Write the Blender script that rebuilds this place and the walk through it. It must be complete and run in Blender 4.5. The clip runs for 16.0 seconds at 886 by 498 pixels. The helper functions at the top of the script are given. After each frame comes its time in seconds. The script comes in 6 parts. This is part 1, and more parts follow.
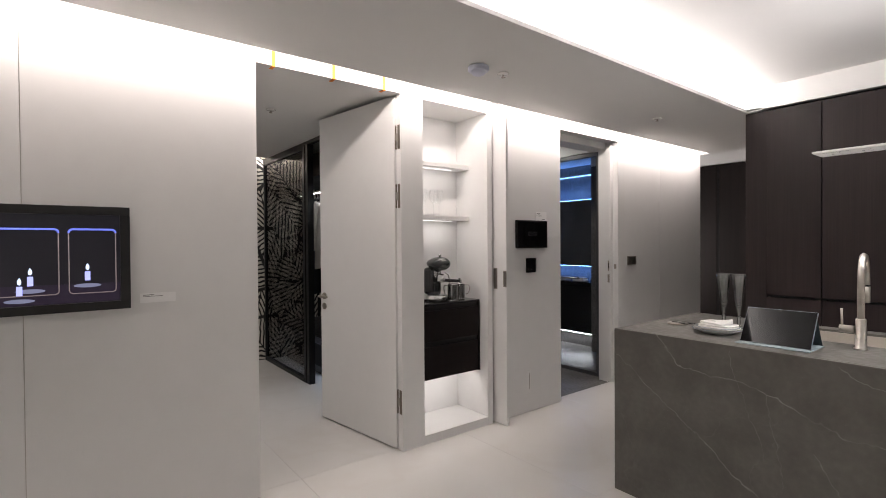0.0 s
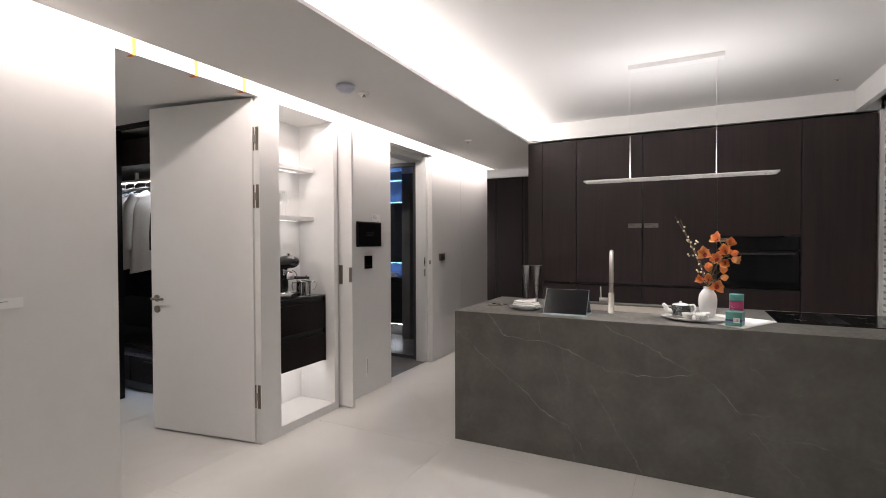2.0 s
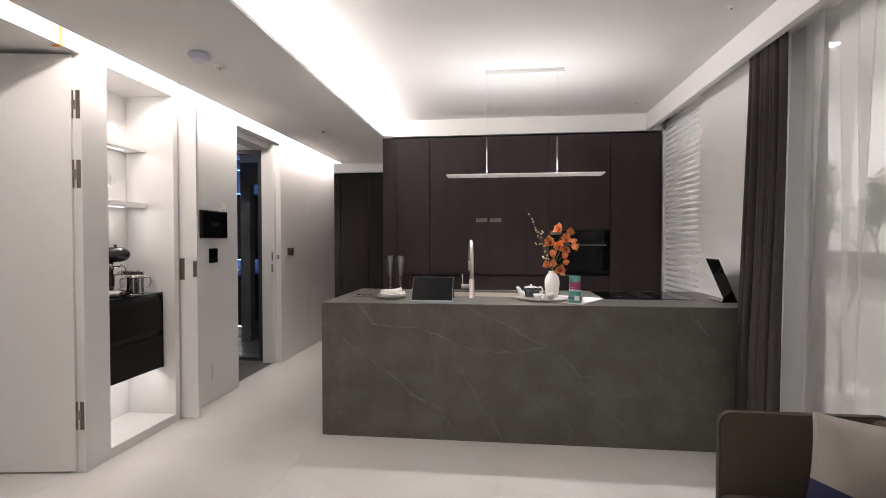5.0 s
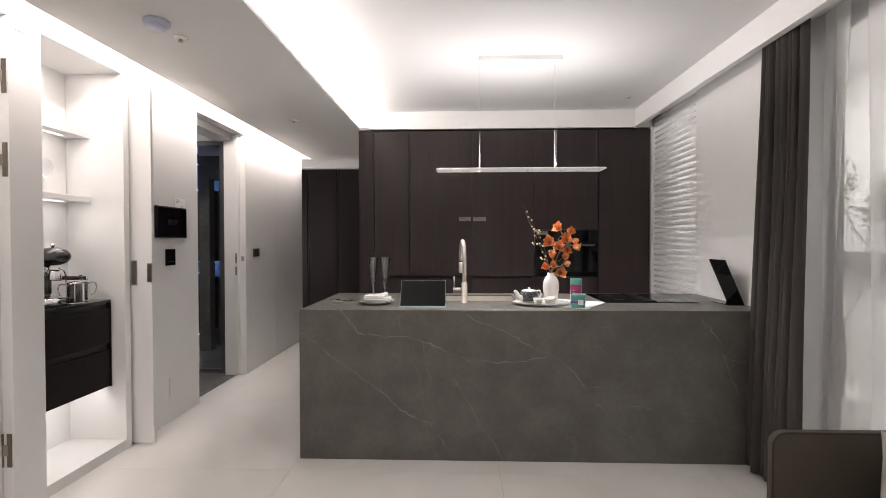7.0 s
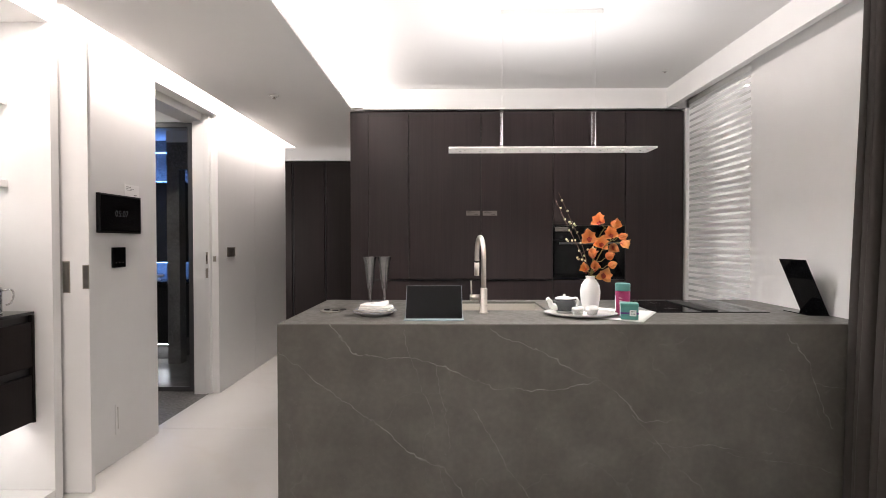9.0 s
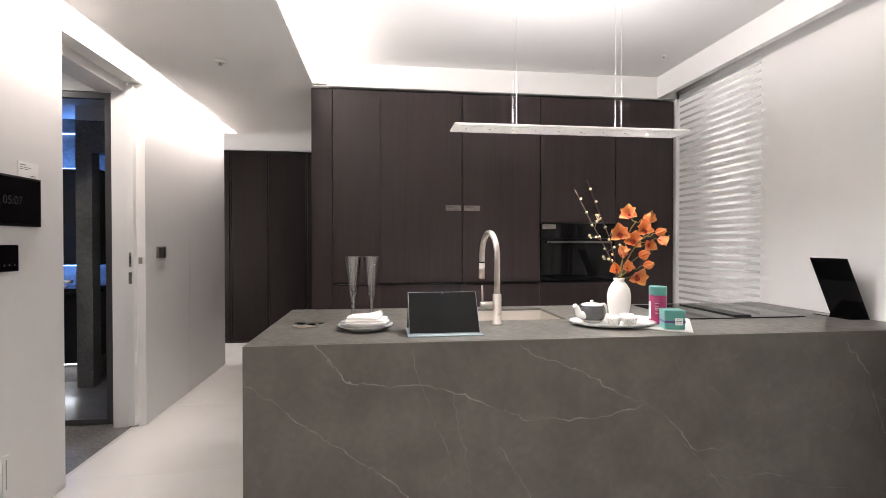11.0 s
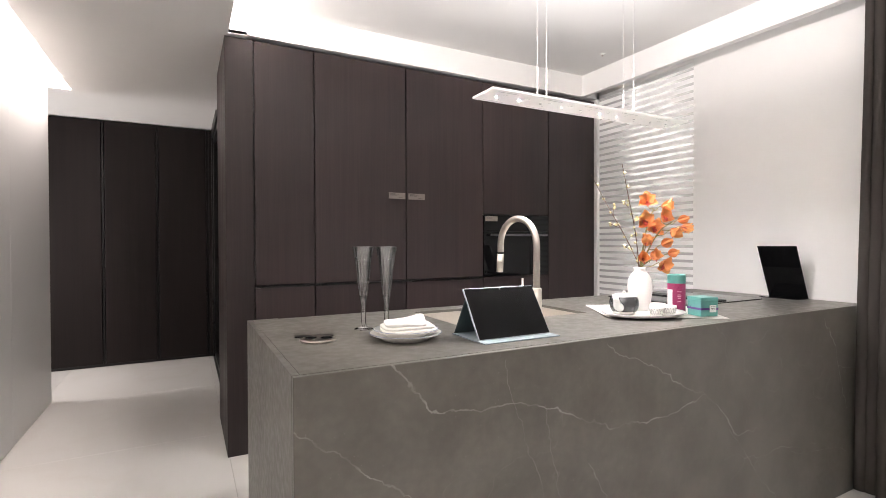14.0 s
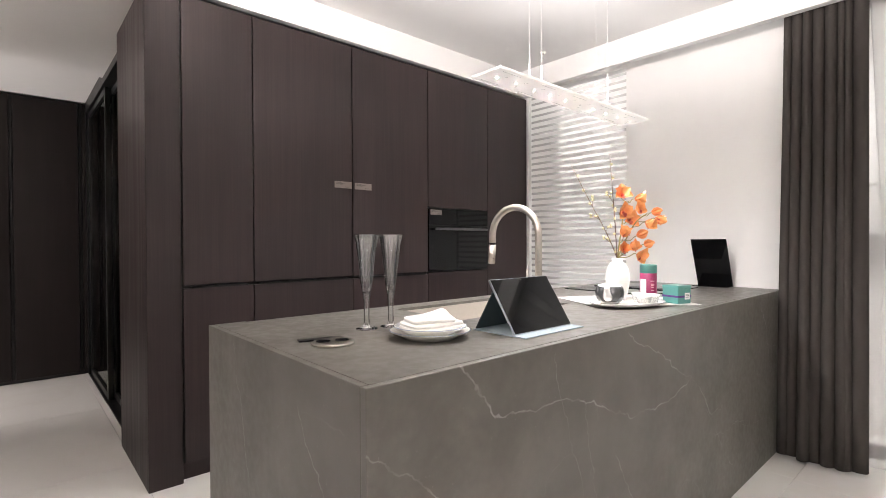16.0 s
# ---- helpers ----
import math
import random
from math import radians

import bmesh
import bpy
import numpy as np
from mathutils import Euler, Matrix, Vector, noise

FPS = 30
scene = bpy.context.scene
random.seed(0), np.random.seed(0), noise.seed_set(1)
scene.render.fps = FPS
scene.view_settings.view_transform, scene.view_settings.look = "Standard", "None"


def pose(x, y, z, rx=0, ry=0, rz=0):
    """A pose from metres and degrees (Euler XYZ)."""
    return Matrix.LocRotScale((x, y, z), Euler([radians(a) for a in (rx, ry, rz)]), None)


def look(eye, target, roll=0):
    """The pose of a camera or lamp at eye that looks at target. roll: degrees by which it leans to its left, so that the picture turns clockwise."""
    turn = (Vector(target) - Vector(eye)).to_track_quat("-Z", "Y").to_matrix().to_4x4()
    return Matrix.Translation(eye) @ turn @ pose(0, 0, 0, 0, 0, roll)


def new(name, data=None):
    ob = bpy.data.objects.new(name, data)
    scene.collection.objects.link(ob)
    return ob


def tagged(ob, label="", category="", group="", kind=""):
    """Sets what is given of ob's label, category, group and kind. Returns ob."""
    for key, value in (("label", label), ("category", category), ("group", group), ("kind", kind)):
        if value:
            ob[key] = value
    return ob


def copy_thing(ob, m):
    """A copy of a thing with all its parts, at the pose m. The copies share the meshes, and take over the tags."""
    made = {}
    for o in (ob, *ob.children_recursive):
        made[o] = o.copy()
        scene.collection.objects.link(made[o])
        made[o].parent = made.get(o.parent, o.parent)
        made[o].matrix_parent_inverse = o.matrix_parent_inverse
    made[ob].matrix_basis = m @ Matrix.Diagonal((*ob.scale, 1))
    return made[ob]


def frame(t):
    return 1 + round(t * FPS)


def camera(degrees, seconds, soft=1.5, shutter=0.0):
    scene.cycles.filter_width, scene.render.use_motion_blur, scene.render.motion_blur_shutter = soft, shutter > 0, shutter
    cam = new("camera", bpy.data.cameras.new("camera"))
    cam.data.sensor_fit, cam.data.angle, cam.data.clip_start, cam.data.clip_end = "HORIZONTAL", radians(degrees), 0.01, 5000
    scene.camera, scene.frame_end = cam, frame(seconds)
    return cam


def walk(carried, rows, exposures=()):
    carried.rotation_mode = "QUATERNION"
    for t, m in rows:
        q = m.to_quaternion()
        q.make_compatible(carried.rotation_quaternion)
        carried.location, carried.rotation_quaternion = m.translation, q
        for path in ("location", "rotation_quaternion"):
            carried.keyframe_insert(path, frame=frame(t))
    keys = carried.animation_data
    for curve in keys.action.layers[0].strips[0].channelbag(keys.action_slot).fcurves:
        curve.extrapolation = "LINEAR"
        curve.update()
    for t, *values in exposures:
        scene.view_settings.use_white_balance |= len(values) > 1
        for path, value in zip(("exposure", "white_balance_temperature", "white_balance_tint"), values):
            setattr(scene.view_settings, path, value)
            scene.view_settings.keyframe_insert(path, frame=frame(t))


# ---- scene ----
cam = camera(84.7, 16.0, soft=0.9)
PATH = [
    (0, (1.564, -2.413, 1.382), (-0.019, -1.191, 1.358), -0.4),
    (0.5, (1.567, -2.571, 1.396), (0.13, -1.181, 1.366), -0.3),
    (1, (1.527, -2.747, 1.397), (0.26, -1.199, 1.366), -0.4),
    (1.5, (1.467, -2.926, 1.394), (0.385, -1.244, 1.359), -0.2),
    (2, (1.444, -3.066, 1.391), (0.549, -1.277, 1.356), -0.2),
    (2.5, (1.445, -3.185, 1.39), (0.697, -1.331, 1.347), -0.2),
    (3, (1.436, -3.243, 1.355), (0.813, -1.343, 1.319), -0.2),
    (3.5, (1.422, -3.24, 1.347), (0.919, -1.304, 1.307), -0.1),
    (4, (1.353, -3.211, 1.332), (0.969, -1.249, 1.294), -0.1),
    (4.5, (1.28, -3.183, 1.322), (0.983, -1.206, 1.287), -0.1),
    (5, (1.193, -3.164, 1.317), (0.963, -1.177, 1.282), -0.1),
    (7.5, (0.924, -2.748, 1.304), (0.864, -0.749, 1.272), -0.1),
    (8, (0.877, -2.591, 1.296), (0.82, -0.592, 1.263), -0.1),
    (8.5, (0.83, -2.42, 1.295), (0.788, -0.421, 1.264), -0.1),
    (9, (0.802, -2.265, 1.287), (0.782, -0.266, 1.256), -0.1),
    (9.2, (0.786, -2.197, 1.283), (0.779, -0.197, 1.253), -0.1),
    (11.5, (0.371, -1.664, 1.246), (0.732, 0.303, 1.226), -0.1),
    (12, (0.253, -1.549, 1.228), (0.734, 0.392, 1.208), -0.2),
    (12.5, (0.138, -1.437, 1.225), (0.726, 0.475, 1.204), -0.2),
    (13, (0.033, -1.34, 1.215), (0.729, 0.534, 1.192), -0.3),
    (13.5, (-0.097, -1.239, 1.223), (0.714, 0.589, 1.199), -0.3),
    (14, (-0.216, -1.154, 1.211), (0.718, 0.614, 1.187), -0.2),
    (14.5, (-0.301, -1.097, 1.184), (0.734, 0.615, 1.159), -0.2),
    (15, (-0.382, -0.999, 1.166), (0.743, 0.654, 1.138), -0.2),
    (15.5, (-0.445, -0.894, 1.164), (0.777, 0.69, 1.141), -0.2),
    (16, (-0.495, -0.771, 1.173), (0.838, 0.72, 1.147), -0.2),
]
walk(cam, [(t, look(eye, target, roll)) for t, eye, target, roll in PATH],
     exposures=[(0.0, 0.30), (3.5, 0.45), (5.0, 0.50), (7.5, 0.72), (9.0, 0.91), (12.5, 1.25), (16.0, 1.43)])

# ---- world and lights ----
world = bpy.data.worlds.new("world")
scene.world = world
world.use_nodes = True
world.node_tree.nodes["Background"].inputs[0].default_value = (1.0, 0.97, 0.95, 1)
world.node_tree.nodes["Background"].inputs[1].default_value = 0.6

XW, XR, SZ, CZ = -1.14, 2.78, 2.385, 2.555   # left wall, right wall, soffit, ceiling
WARM = (1.0, 0.925, 0.905)
BLUE = (0.12, 0.3, 1.0)


def area(name, eye, target, sx, sy, watts, colour=WARM, spread=180):
    d = bpy.data.lights.new(name, "AREA")
    d.shape, d.size, d.size_y, d.energy, d.color = "RECTANGLE", sx, sy, watts, colour
    d.spread = radians(spread)
    o = new(name, d)
    o.matrix_world = look(eye, target)
    return o


# LED strips: ceiling cove, wall slot, pendant's up-light, niche, wardrobe, bathroom
area("cove_strip", (-0.14, -1.9, 2.415), (0.02, -1.9, 2.56), 7.3, 0.03, 52)
area("slot_strip", (-0.985, 0.2, 2.452), (-1.14, 0.2, 2.25), 6.6, 0.02, 31.5, (1.0, 0.888, 0.845))
area("pendant_uplight", (1.37, 0.44, 1.812), (1.37, 0.44, 2.5), 1.0, 0.1, 5.8, (1.0, 0.96, 0.97))
area("niche_strip", (-1.3, -0.215, 2.352), (-1.32, -0.215, 2.0), 0.5, 0.02, 0.62)
area("niche_strip", (-1.38, -0.215, 1.955), (-1.40, -0.215, 1.6), 0.5, 0.02, 0.5)
area("niche_strip", (-1.38, -0.215, 1.553), (-1.40, -0.215, 1.2), 0.5, 0.02, 0.5)
area("niche_strip", (-1.27, -0.215, 0.395), (-1.50, -0.215, 0.12), 0.5, 0.02, 0.8)
area("wardrobe_strip", (-2.95, -0.12, 1.968), (-2.95, -0.12, 1.0), 2.4, 0.02, 9, (0.9, 0.93, 1.0))
area("wardrobe_strip", (-2.95, -0.36, 0.425), (-2.95, -0.1, 0.2), 2.4, 0.02, 4, (0.6, 0.75, 1.0))
area("closet_strip", (-4.19, -1.6, 2.43), (-4.36, -1.6, 2.36), 2.4, 0.03, 11)
area("bath_strip", (-2.95, 3.2, 1.975), (-2.95, 3.28, 2.3), 1.5, 0.02, 3.2, BLUE)
area("bath_strip", (-2.95, 3.2, 1.045), (-2.95, 3.27, 0.85), 1.5, 0.02, 2.6, BLUE)
area("bath_strip", (-2.95, 3.0, 0.17), (-2.95, 2.9, 0.0), 1.5, 0.02, 2, (0.9, 0.93, 1.0))
# Added over the bathroom entry to lift its floor; no fitting is known
area("bath_fill", (-2.0, 1.5, 2.44), (-2.0, 1.5, 0), 0.08, 0.08, 3.0, (1, 0.97, 0.93))
# Added to brighten the dressing room; no lamp is known here
area("closet_fill", (-2.6, -2.2, 2.388), (-2.6, -2.2, 0), 0.3, 0.3, 10)
# Added fill before the hall's west wall, with no doorway or fitting behind it
area("hall_fill", (-2.59, 4.05, 1.5), (0.0, 4.05, 1.7), 0.9, 1.6, 28)
# Added fill above the living end, out of view and without a fitting
area("living_fill", (1.2, -4.4, CZ - 0.004), (1.2, -4.4, 0), 1.2, 1.2, 4.5)
# A bright spot behind the sheer suggests 0.47; the other three are added fill
for y, w in ((2.0, 6), (0.47, 14), (-1.7, 6), (-3.9, 5)):
    area("balcony_downlight", (3.45, y, 2.652), (3.45, y, 0), 0.09, 0.09, w, (1.0, 0.97, 0.95))


# ---- materials ----
def material(name, colour, rough=0.5, metal=0.0, vary=0.0, scale=8.0, bump=0.0, bscale=60.0, stretch=(1, 1, 1), coat=0.0):
    """Principled paint with variation at two scales and a fine relief."""
    m = bpy.data.materials.new(name)
    m.use_nodes = True
    t = m.node_tree
    p = t.nodes["Principled BSDF"]
    p.inputs["Base Color"].default_value = (*colour, 1)
    p.inputs["Roughness"].default_value = rough
    p.inputs["Metallic"].default_value = metal
    p.inputs["Coat Weight"].default_value = coat
    if vary or bump:
        co = t.nodes.new("ShaderNodeTexCoord")
        mp = t.nodes.new("ShaderNodeMapping")
        mp.inputs["Scale"].default_value = stretch
        t.links.new(co.outputs["Object"], mp.inputs["Vector"])
    if vary:
        big, fine = t.nodes.new("ShaderNodeTexNoise"), t.nodes.new("ShaderNodeTexNoise")
        big.inputs["Scale"].default_value, fine.inputs["Scale"].default_value = scale * 0.2, scale * 4
        big.inputs["Detail"].default_value = fine.inputs["Detail"].default_value = 5
        for n in (big, fine):
            t.links.new(mp.outputs[0], n.inputs["Vector"])
        mid = t.nodes.new("ShaderNodeMath")
        mid.operation = "ADD"
        t.links.new(big.outputs[0], mid.inputs[0])
        t.links.new(fine.outputs[0], mid.inputs[1])
        ramp = t.nodes.new("ShaderNodeMapRange")
        ramp.inputs[1].default_value, ramp.inputs[2].default_value = 0.6, 1.4
        ramp.inputs[3].default_value, ramp.inputs[4].default_value = 1 - vary, 1 + vary
        t.links.new(mid.outputs[0], ramp.inputs[0])
        mul = t.nodes.new("ShaderNodeVectorMath")
        mul.operation = "SCALE"
        mul.inputs[0].default_value = colour
        t.links.new(ramp.outputs[0], mul.inputs["Scale"])
        t.links.new(mul.outputs[0], p.inputs["Base Color"])
        rr = t.nodes.new("ShaderNodeMapRange")
        rr.inputs[1].default_value, rr.inputs[2].default_value = 0.6, 1.4
        rr.inputs[3].default_value, rr.inputs[4].default_value = rough * 0.85, min(1, rough * 1.15)
        t.links.new(mid.outputs[0], rr.inputs[0])
        t.links.new(rr.outputs[0], p.inputs["Roughness"])
    if bump:
        n, b = t.nodes.new("ShaderNodeTexNoise"), t.nodes.new("ShaderNodeBump")
        n.inputs["Scale"].default_value = bscale
        n.inputs["Detail"].default_value = 6
        b.inputs["Strength"].default_value = bump
        b.inputs["Distance"].default_value = 0.002
        t.links.new(mp.outputs[0], n.inputs["Vector"])
        t.links.new(n.outputs[0], b.inputs["Height"])
        t.links.new(b.outputs[0], p.inputs["Normal"])
    return m


def glowing(name, colour, strength):
    m = material(name, colour, 0.5)
    p = m.node_tree.nodes["Principled BSDF"]
    p.inputs["Emission Color"].default_value = (*colour, 1)
    p.inputs["Emission Strength"].default_value = strength
    return m


def clear(name, colour=(1, 1, 1), rough=0.0, ior=1.45):
    m = material(name, colour, rough)
    p = m.node_tree.nodes["Principled BSDF"]
    p.inputs["Transmission Weight"].default_value = 1
    p.inputs["IOR"].default_value = ior
    return m


class Net:
    """Short-hand for building a node tree."""

    def __init__(self, m):
        self.t, self.p = m.node_tree, m.node_tree.nodes["Principled BSDF"]

    def node(self, kind, **sockets):
        n = self.t.nodes.new("ShaderNode" + kind)
        for k, v in sockets.items():
            self.put(n.inputs[k.replace("_", " ")], v)
        return n

    def put(self, socket, v):
        if isinstance(v, bpy.types.NodeSocket):
            self.t.links.new(v, socket)
        else:
            socket.default_value = v

    def math(self, op, a, b=0.0, c=0.0):
        n = self.t.nodes.new("ShaderNodeMath")
        n.operation = op
        for s, v in zip(n.inputs, (a, b, c)):
            self.put(s, v)
        return n.outputs[0]

    def vec(self, op, a, b=(0, 0, 0)):
        n = self.t.nodes.new("ShaderNodeVectorMath")
        n.operation = op
        self.put(n.inputs[0], a)
        if op == "SCALE":
            self.put(n.inputs["Scale"], b)
        else:
            self.put(n.inputs[1], b)
        return n.outputs["Value"] if op in ("DOT_PRODUCT", "LENGTH", "DISTANCE") else n.outputs["Vector"]

    def mix(self, f, a, b):
        n = self.t.nodes.new("ShaderNodeMix")
        n.data_type = "RGBA"
        self.put(n.inputs["Factor"], f)
        for s, v in ((n.inputs[6], a), (n.inputs[7], b)):
            self.put(s, v if isinstance(v, bpy.types.NodeSocket) else (*v, 1))
        return n.outputs[2]

    def span(self, v, a, b, lo=0.0, hi=1.0):
        n = self.t.nodes.new("ShaderNodeMapRange")
        n.interpolation_type = "SMOOTHSTEP"
        for s, x in zip(n.inputs, (v, a, b, lo, hi)):
            self.put(s, x)
        return n.outputs[0]

    def noise(self, vector, scale, detail=5.0, out=0):
        n = self.node("TexNoise", Vector=vector, Scale=scale, Detail=detail)
        return n.outputs[out]


def dark_wood(name, colour=(0.0300, 0.0219, 0.0219), stretch=(26, 26, 0.9), gloss=0.32):
    """Dark stained oak veneer with upright grain."""
    m = material(name, colour, 0.42)
    n = Net(m)
    co = n.node("TexCoord").outputs["Object"]
    jig = n.node("ObjectInfo").outputs["Random"]
    at = n.vec("ADD", co, n.vec("SCALE", (3.1, 1.7, 5.3), jig))
    g = n.vec("MULTIPLY", at, stretch)
    fine = n.noise(n.vec("MULTIPLY", g, (8, 8, 3)), 1.0, 4)
    mid = n.noise(g, 1.0, 6)
    big = n.noise(n.vec("MULTIPLY", at, (2.2, 2.2, 0.6)), 1.0, 3)
    v = n.math("ADD", n.math("MULTIPLY", fine, 0.5), n.math("ADD", n.math("MULTIPLY", mid, 0.7), n.math("MULTIPLY", big, 0.8)))
    k = n.span(v, 0.65, 1.4, 0.72, 1.32)
    tone = n.mix(big, colour, (colour[0] * 1.15, colour[1] * 0.98, colour[2] * 0.97))
    n.put(n.p.inputs["Base Color"], n.vec("SCALE", tone, k))
    n.put(n.p.inputs["Roughness"], n.span(mid, 0.2, 0.8, 0.42, 0.58))
    n.p.inputs["Specular IOR Level"].default_value = gloss
    b = n.node("Bump", Strength=0.25, Distance=0.001, Height=fine)
    n.put(n.p.inputs["Normal"], b.outputs[0])
    return m


def island_stone():
    """Grey-brown sintered stone with pale branching veins."""
    m = material("pietra_stone", (0.1, 0.095, 0.085), 0.38)
    n = Net(m)
    co = n.node("TexCoord").outputs["Object"]
    w1 = n.vec("SCALE", n.vec("SUBTRACT", n.noise(co, 3.2, 6, 1), (0.5, 0.5, 0.5)), 0.10)
    w2 = n.vec("SCALE", n.vec("SUBTRACT", n.noise(co, 22, 6, 1), (0.5, 0.5, 0.5)), 0.042)
    warp = n.vec("ADD", w1, w2)
    at = n.vec("ADD", co, warp)
    patch = n.noise(co, 7, 6)
    total = None

    def vein(x0, z0, x1, z1, width, strength, y0=0.0, y1=0.0):
        nonlocal total
        a, d = Vector((x0, y0, z0)), Vector((x1 - x0, y1 - y0, z1 - z0))
        flat = (1, 0, 1) if y0 == y1 == 0.0 else (0, 1, 1) if x0 == x1 == 0.0 else (1, 1, 0)
        rel = n.vec("SUBTRACT", n.vec("ADD", co, n.vec("MULTIPLY", warp, flat)), tuple(a))
        u = n.math("MULTIPLY", n.vec("DOT_PRODUCT", rel, tuple(d)), 1 / d.length_squared)
        u = n.math("MAXIMUM", n.math("MINIMUM", u, 1.0), 0.0)
        far = n.vec("DISTANCE", rel, n.vec("SCALE", tuple(d), u))
        line = n.span(far, width * 0.3, width * 1.6, strength, 0.0)
        line = n.math("MULTIPLY", line, n.span(patch, 0.38, 0.62, 0.15, 1.0))
        total = line if total is None else n.math("MAXIMUM", total, line)

    vein(-0.02, 0.80, 0.26, 0.57, 0.0021, 0.48)
    vein(0.26, 0.57, 0.60, 0.31, 0.0021, 0.40)
    vein(0.60, 0.31, 0.78, 0.23, 0.0024, 0.53)
    vein(0.78, 0.23, 0.93, 0.02, 0.0022, 0.53)
    vein(0.76, 0.25, 0.82, 0.02, 0.0015, 0.32)
    vein(0.25, 0.90, 0.37, 0.77, 0.0024, 0.53)
    vein(0.37, 0.77, 0.70, 0.73, 0.0021, 0.42)
    vein(0.70, 0.73, 1.02, 0.60, 0.0022, 0.46)
    vein(1.02, 0.60, 1.30, 0.59, 0.0019, 0.46)
    vein(1.30, 0.59, 1.52, 0.62, 0.0021, 0.46)
    vein(0.60, 0.86, 0.74, 0.40, 0.0013, 0.26)
    vein(0.74, 0.72, 0.80, 0.30, 0.0012, 0.23)
    vein(0.92, 0.50, 1.22, 0.02, 0.0013, 0.28)
    vein(1.00, 0.88, 1.30, 0.74, 0.0019, 0.32)
    vein(1.30, 0.74, 1.52, 0.62, 0.0024, 0.46)
    vein(1.52, 0.62, 1.70, 0.46, 0.0017, 0.40)
    vein(1.70, 0.46, 1.84, 0.455, 0.0013, 0.36)
    vein(1.66, 0.48, 2.02, 0.08, 0.0012, 0.26)
    vein(1.62, 0.37, 2.30, 0.30, 0.0012, 0.26)
    vein(2.10, 0.30, 2.60, 0.20, 0.0012, 0.26)
    vein(2.375, 0.86, 2.47, 0.70, 0.0019, 0.48)
    vein(2.47, 0.70, 2.60, 0.40, 0.0017, 0.48)
    vein(2.50, 0.62, 2.74, 0.60, 0.0012, 0.30)
    vein(0.0, 0.88, 0.0, 0.30, 0.0015, 0.30, 0.72, 0.55)
    vein(0.0, 0.80, 0.0, 0.55, 0.0015, 0.26, 0.30, 0.12)
    vein(0.30, 0.9, 0.62, 0.9, 0.0015, 0.26, 0.78, 0.84)
    vein(0.62, 0.9, 0.88, 0.9, 0.0015, 0.23, 0.06, 0.02)
    mott = n.noise(co, 34, 8)
    cloud = n.span(n.noise(co, 4.5, 7), 0.3, 0.7)
    base = n.mix(cloud, (0.098, 0.0905, 0.0795), (0.137, 0.1275, 0.113))
    base = n.vec("SCALE", base, n.span(mott, 0.3, 0.75, 0.93, 1.08))
    speck = n.span(n.noise(co, 120, 3), 0.66, 0.74, 0.0, 0.12)
    hair = n.math("ABSOLUTE", n.math("SUBTRACT", n.noise(n.vec("ADD", at, (4, 2, 7)), 1.7, 2), 0.5))
    hair = n.math("MULTIPLY", n.span(hair, 0.0, 0.004, 0.07, 0.0), n.span(patch, 0.42, 0.62))
    total = n.math("MAXIMUM", total, hair)
    colour = n.mix(n.math("MINIMUM", n.math("ADD", total, speck), 1.0), base, (0.46, 0.455, 0.44))
    n.put(n.p.inputs["Base Color"], colour)
    n.put(n.p.inputs["Roughness"], n.span(mott, 0.3, 0.7, 0.34, 0.46))
    b = n.node("Bump", Strength=0.12, Distance=0.001, Height=mott)
    n.put(n.p.inputs["Normal"], b.outputs[0])
    return m


def marble_floor():
    m = material("white_marble", (0.72, 0.70, 0.67), 0.12)
    n = Net(m)
    co = n.node("TexCoord").outputs["Object"]
    at = n.vec("ADD", co, n.vec("SCALE", (7.0, 3.0, 1.0), n.node("ObjectInfo").outputs["Random"]))
    warp = n.vec("ADD", at, n.vec("SCALE", n.vec("SUBTRACT", n.noise(at, 1.6, 6, 1), (0.5, 0.5, 0.5)), 0.5))
    line = n.math("ABSOLUTE", n.math("SUBTRACT", n.noise(warp, 1.1, 4), 0.5))
    line = n.span(line, 0.0, 0.05, 1.0, 0.0)
    cloud = n.noise(at, 2.2, 7)
    base = n.mix(cloud, (0.69, 0.668, 0.635), (0.75, 0.735, 0.71))
    base = n.mix(n.math("MULTIPLY", line, 0.10), base, (0.58, 0.52, 0.45))
    n.put(n.p.inputs["Base Color"], base)
    n.put(n.p.inputs["Roughness"], n.span(n.noise(at, 3, 3), 0.2, 0.8, 0.185, 0.215))
    return m


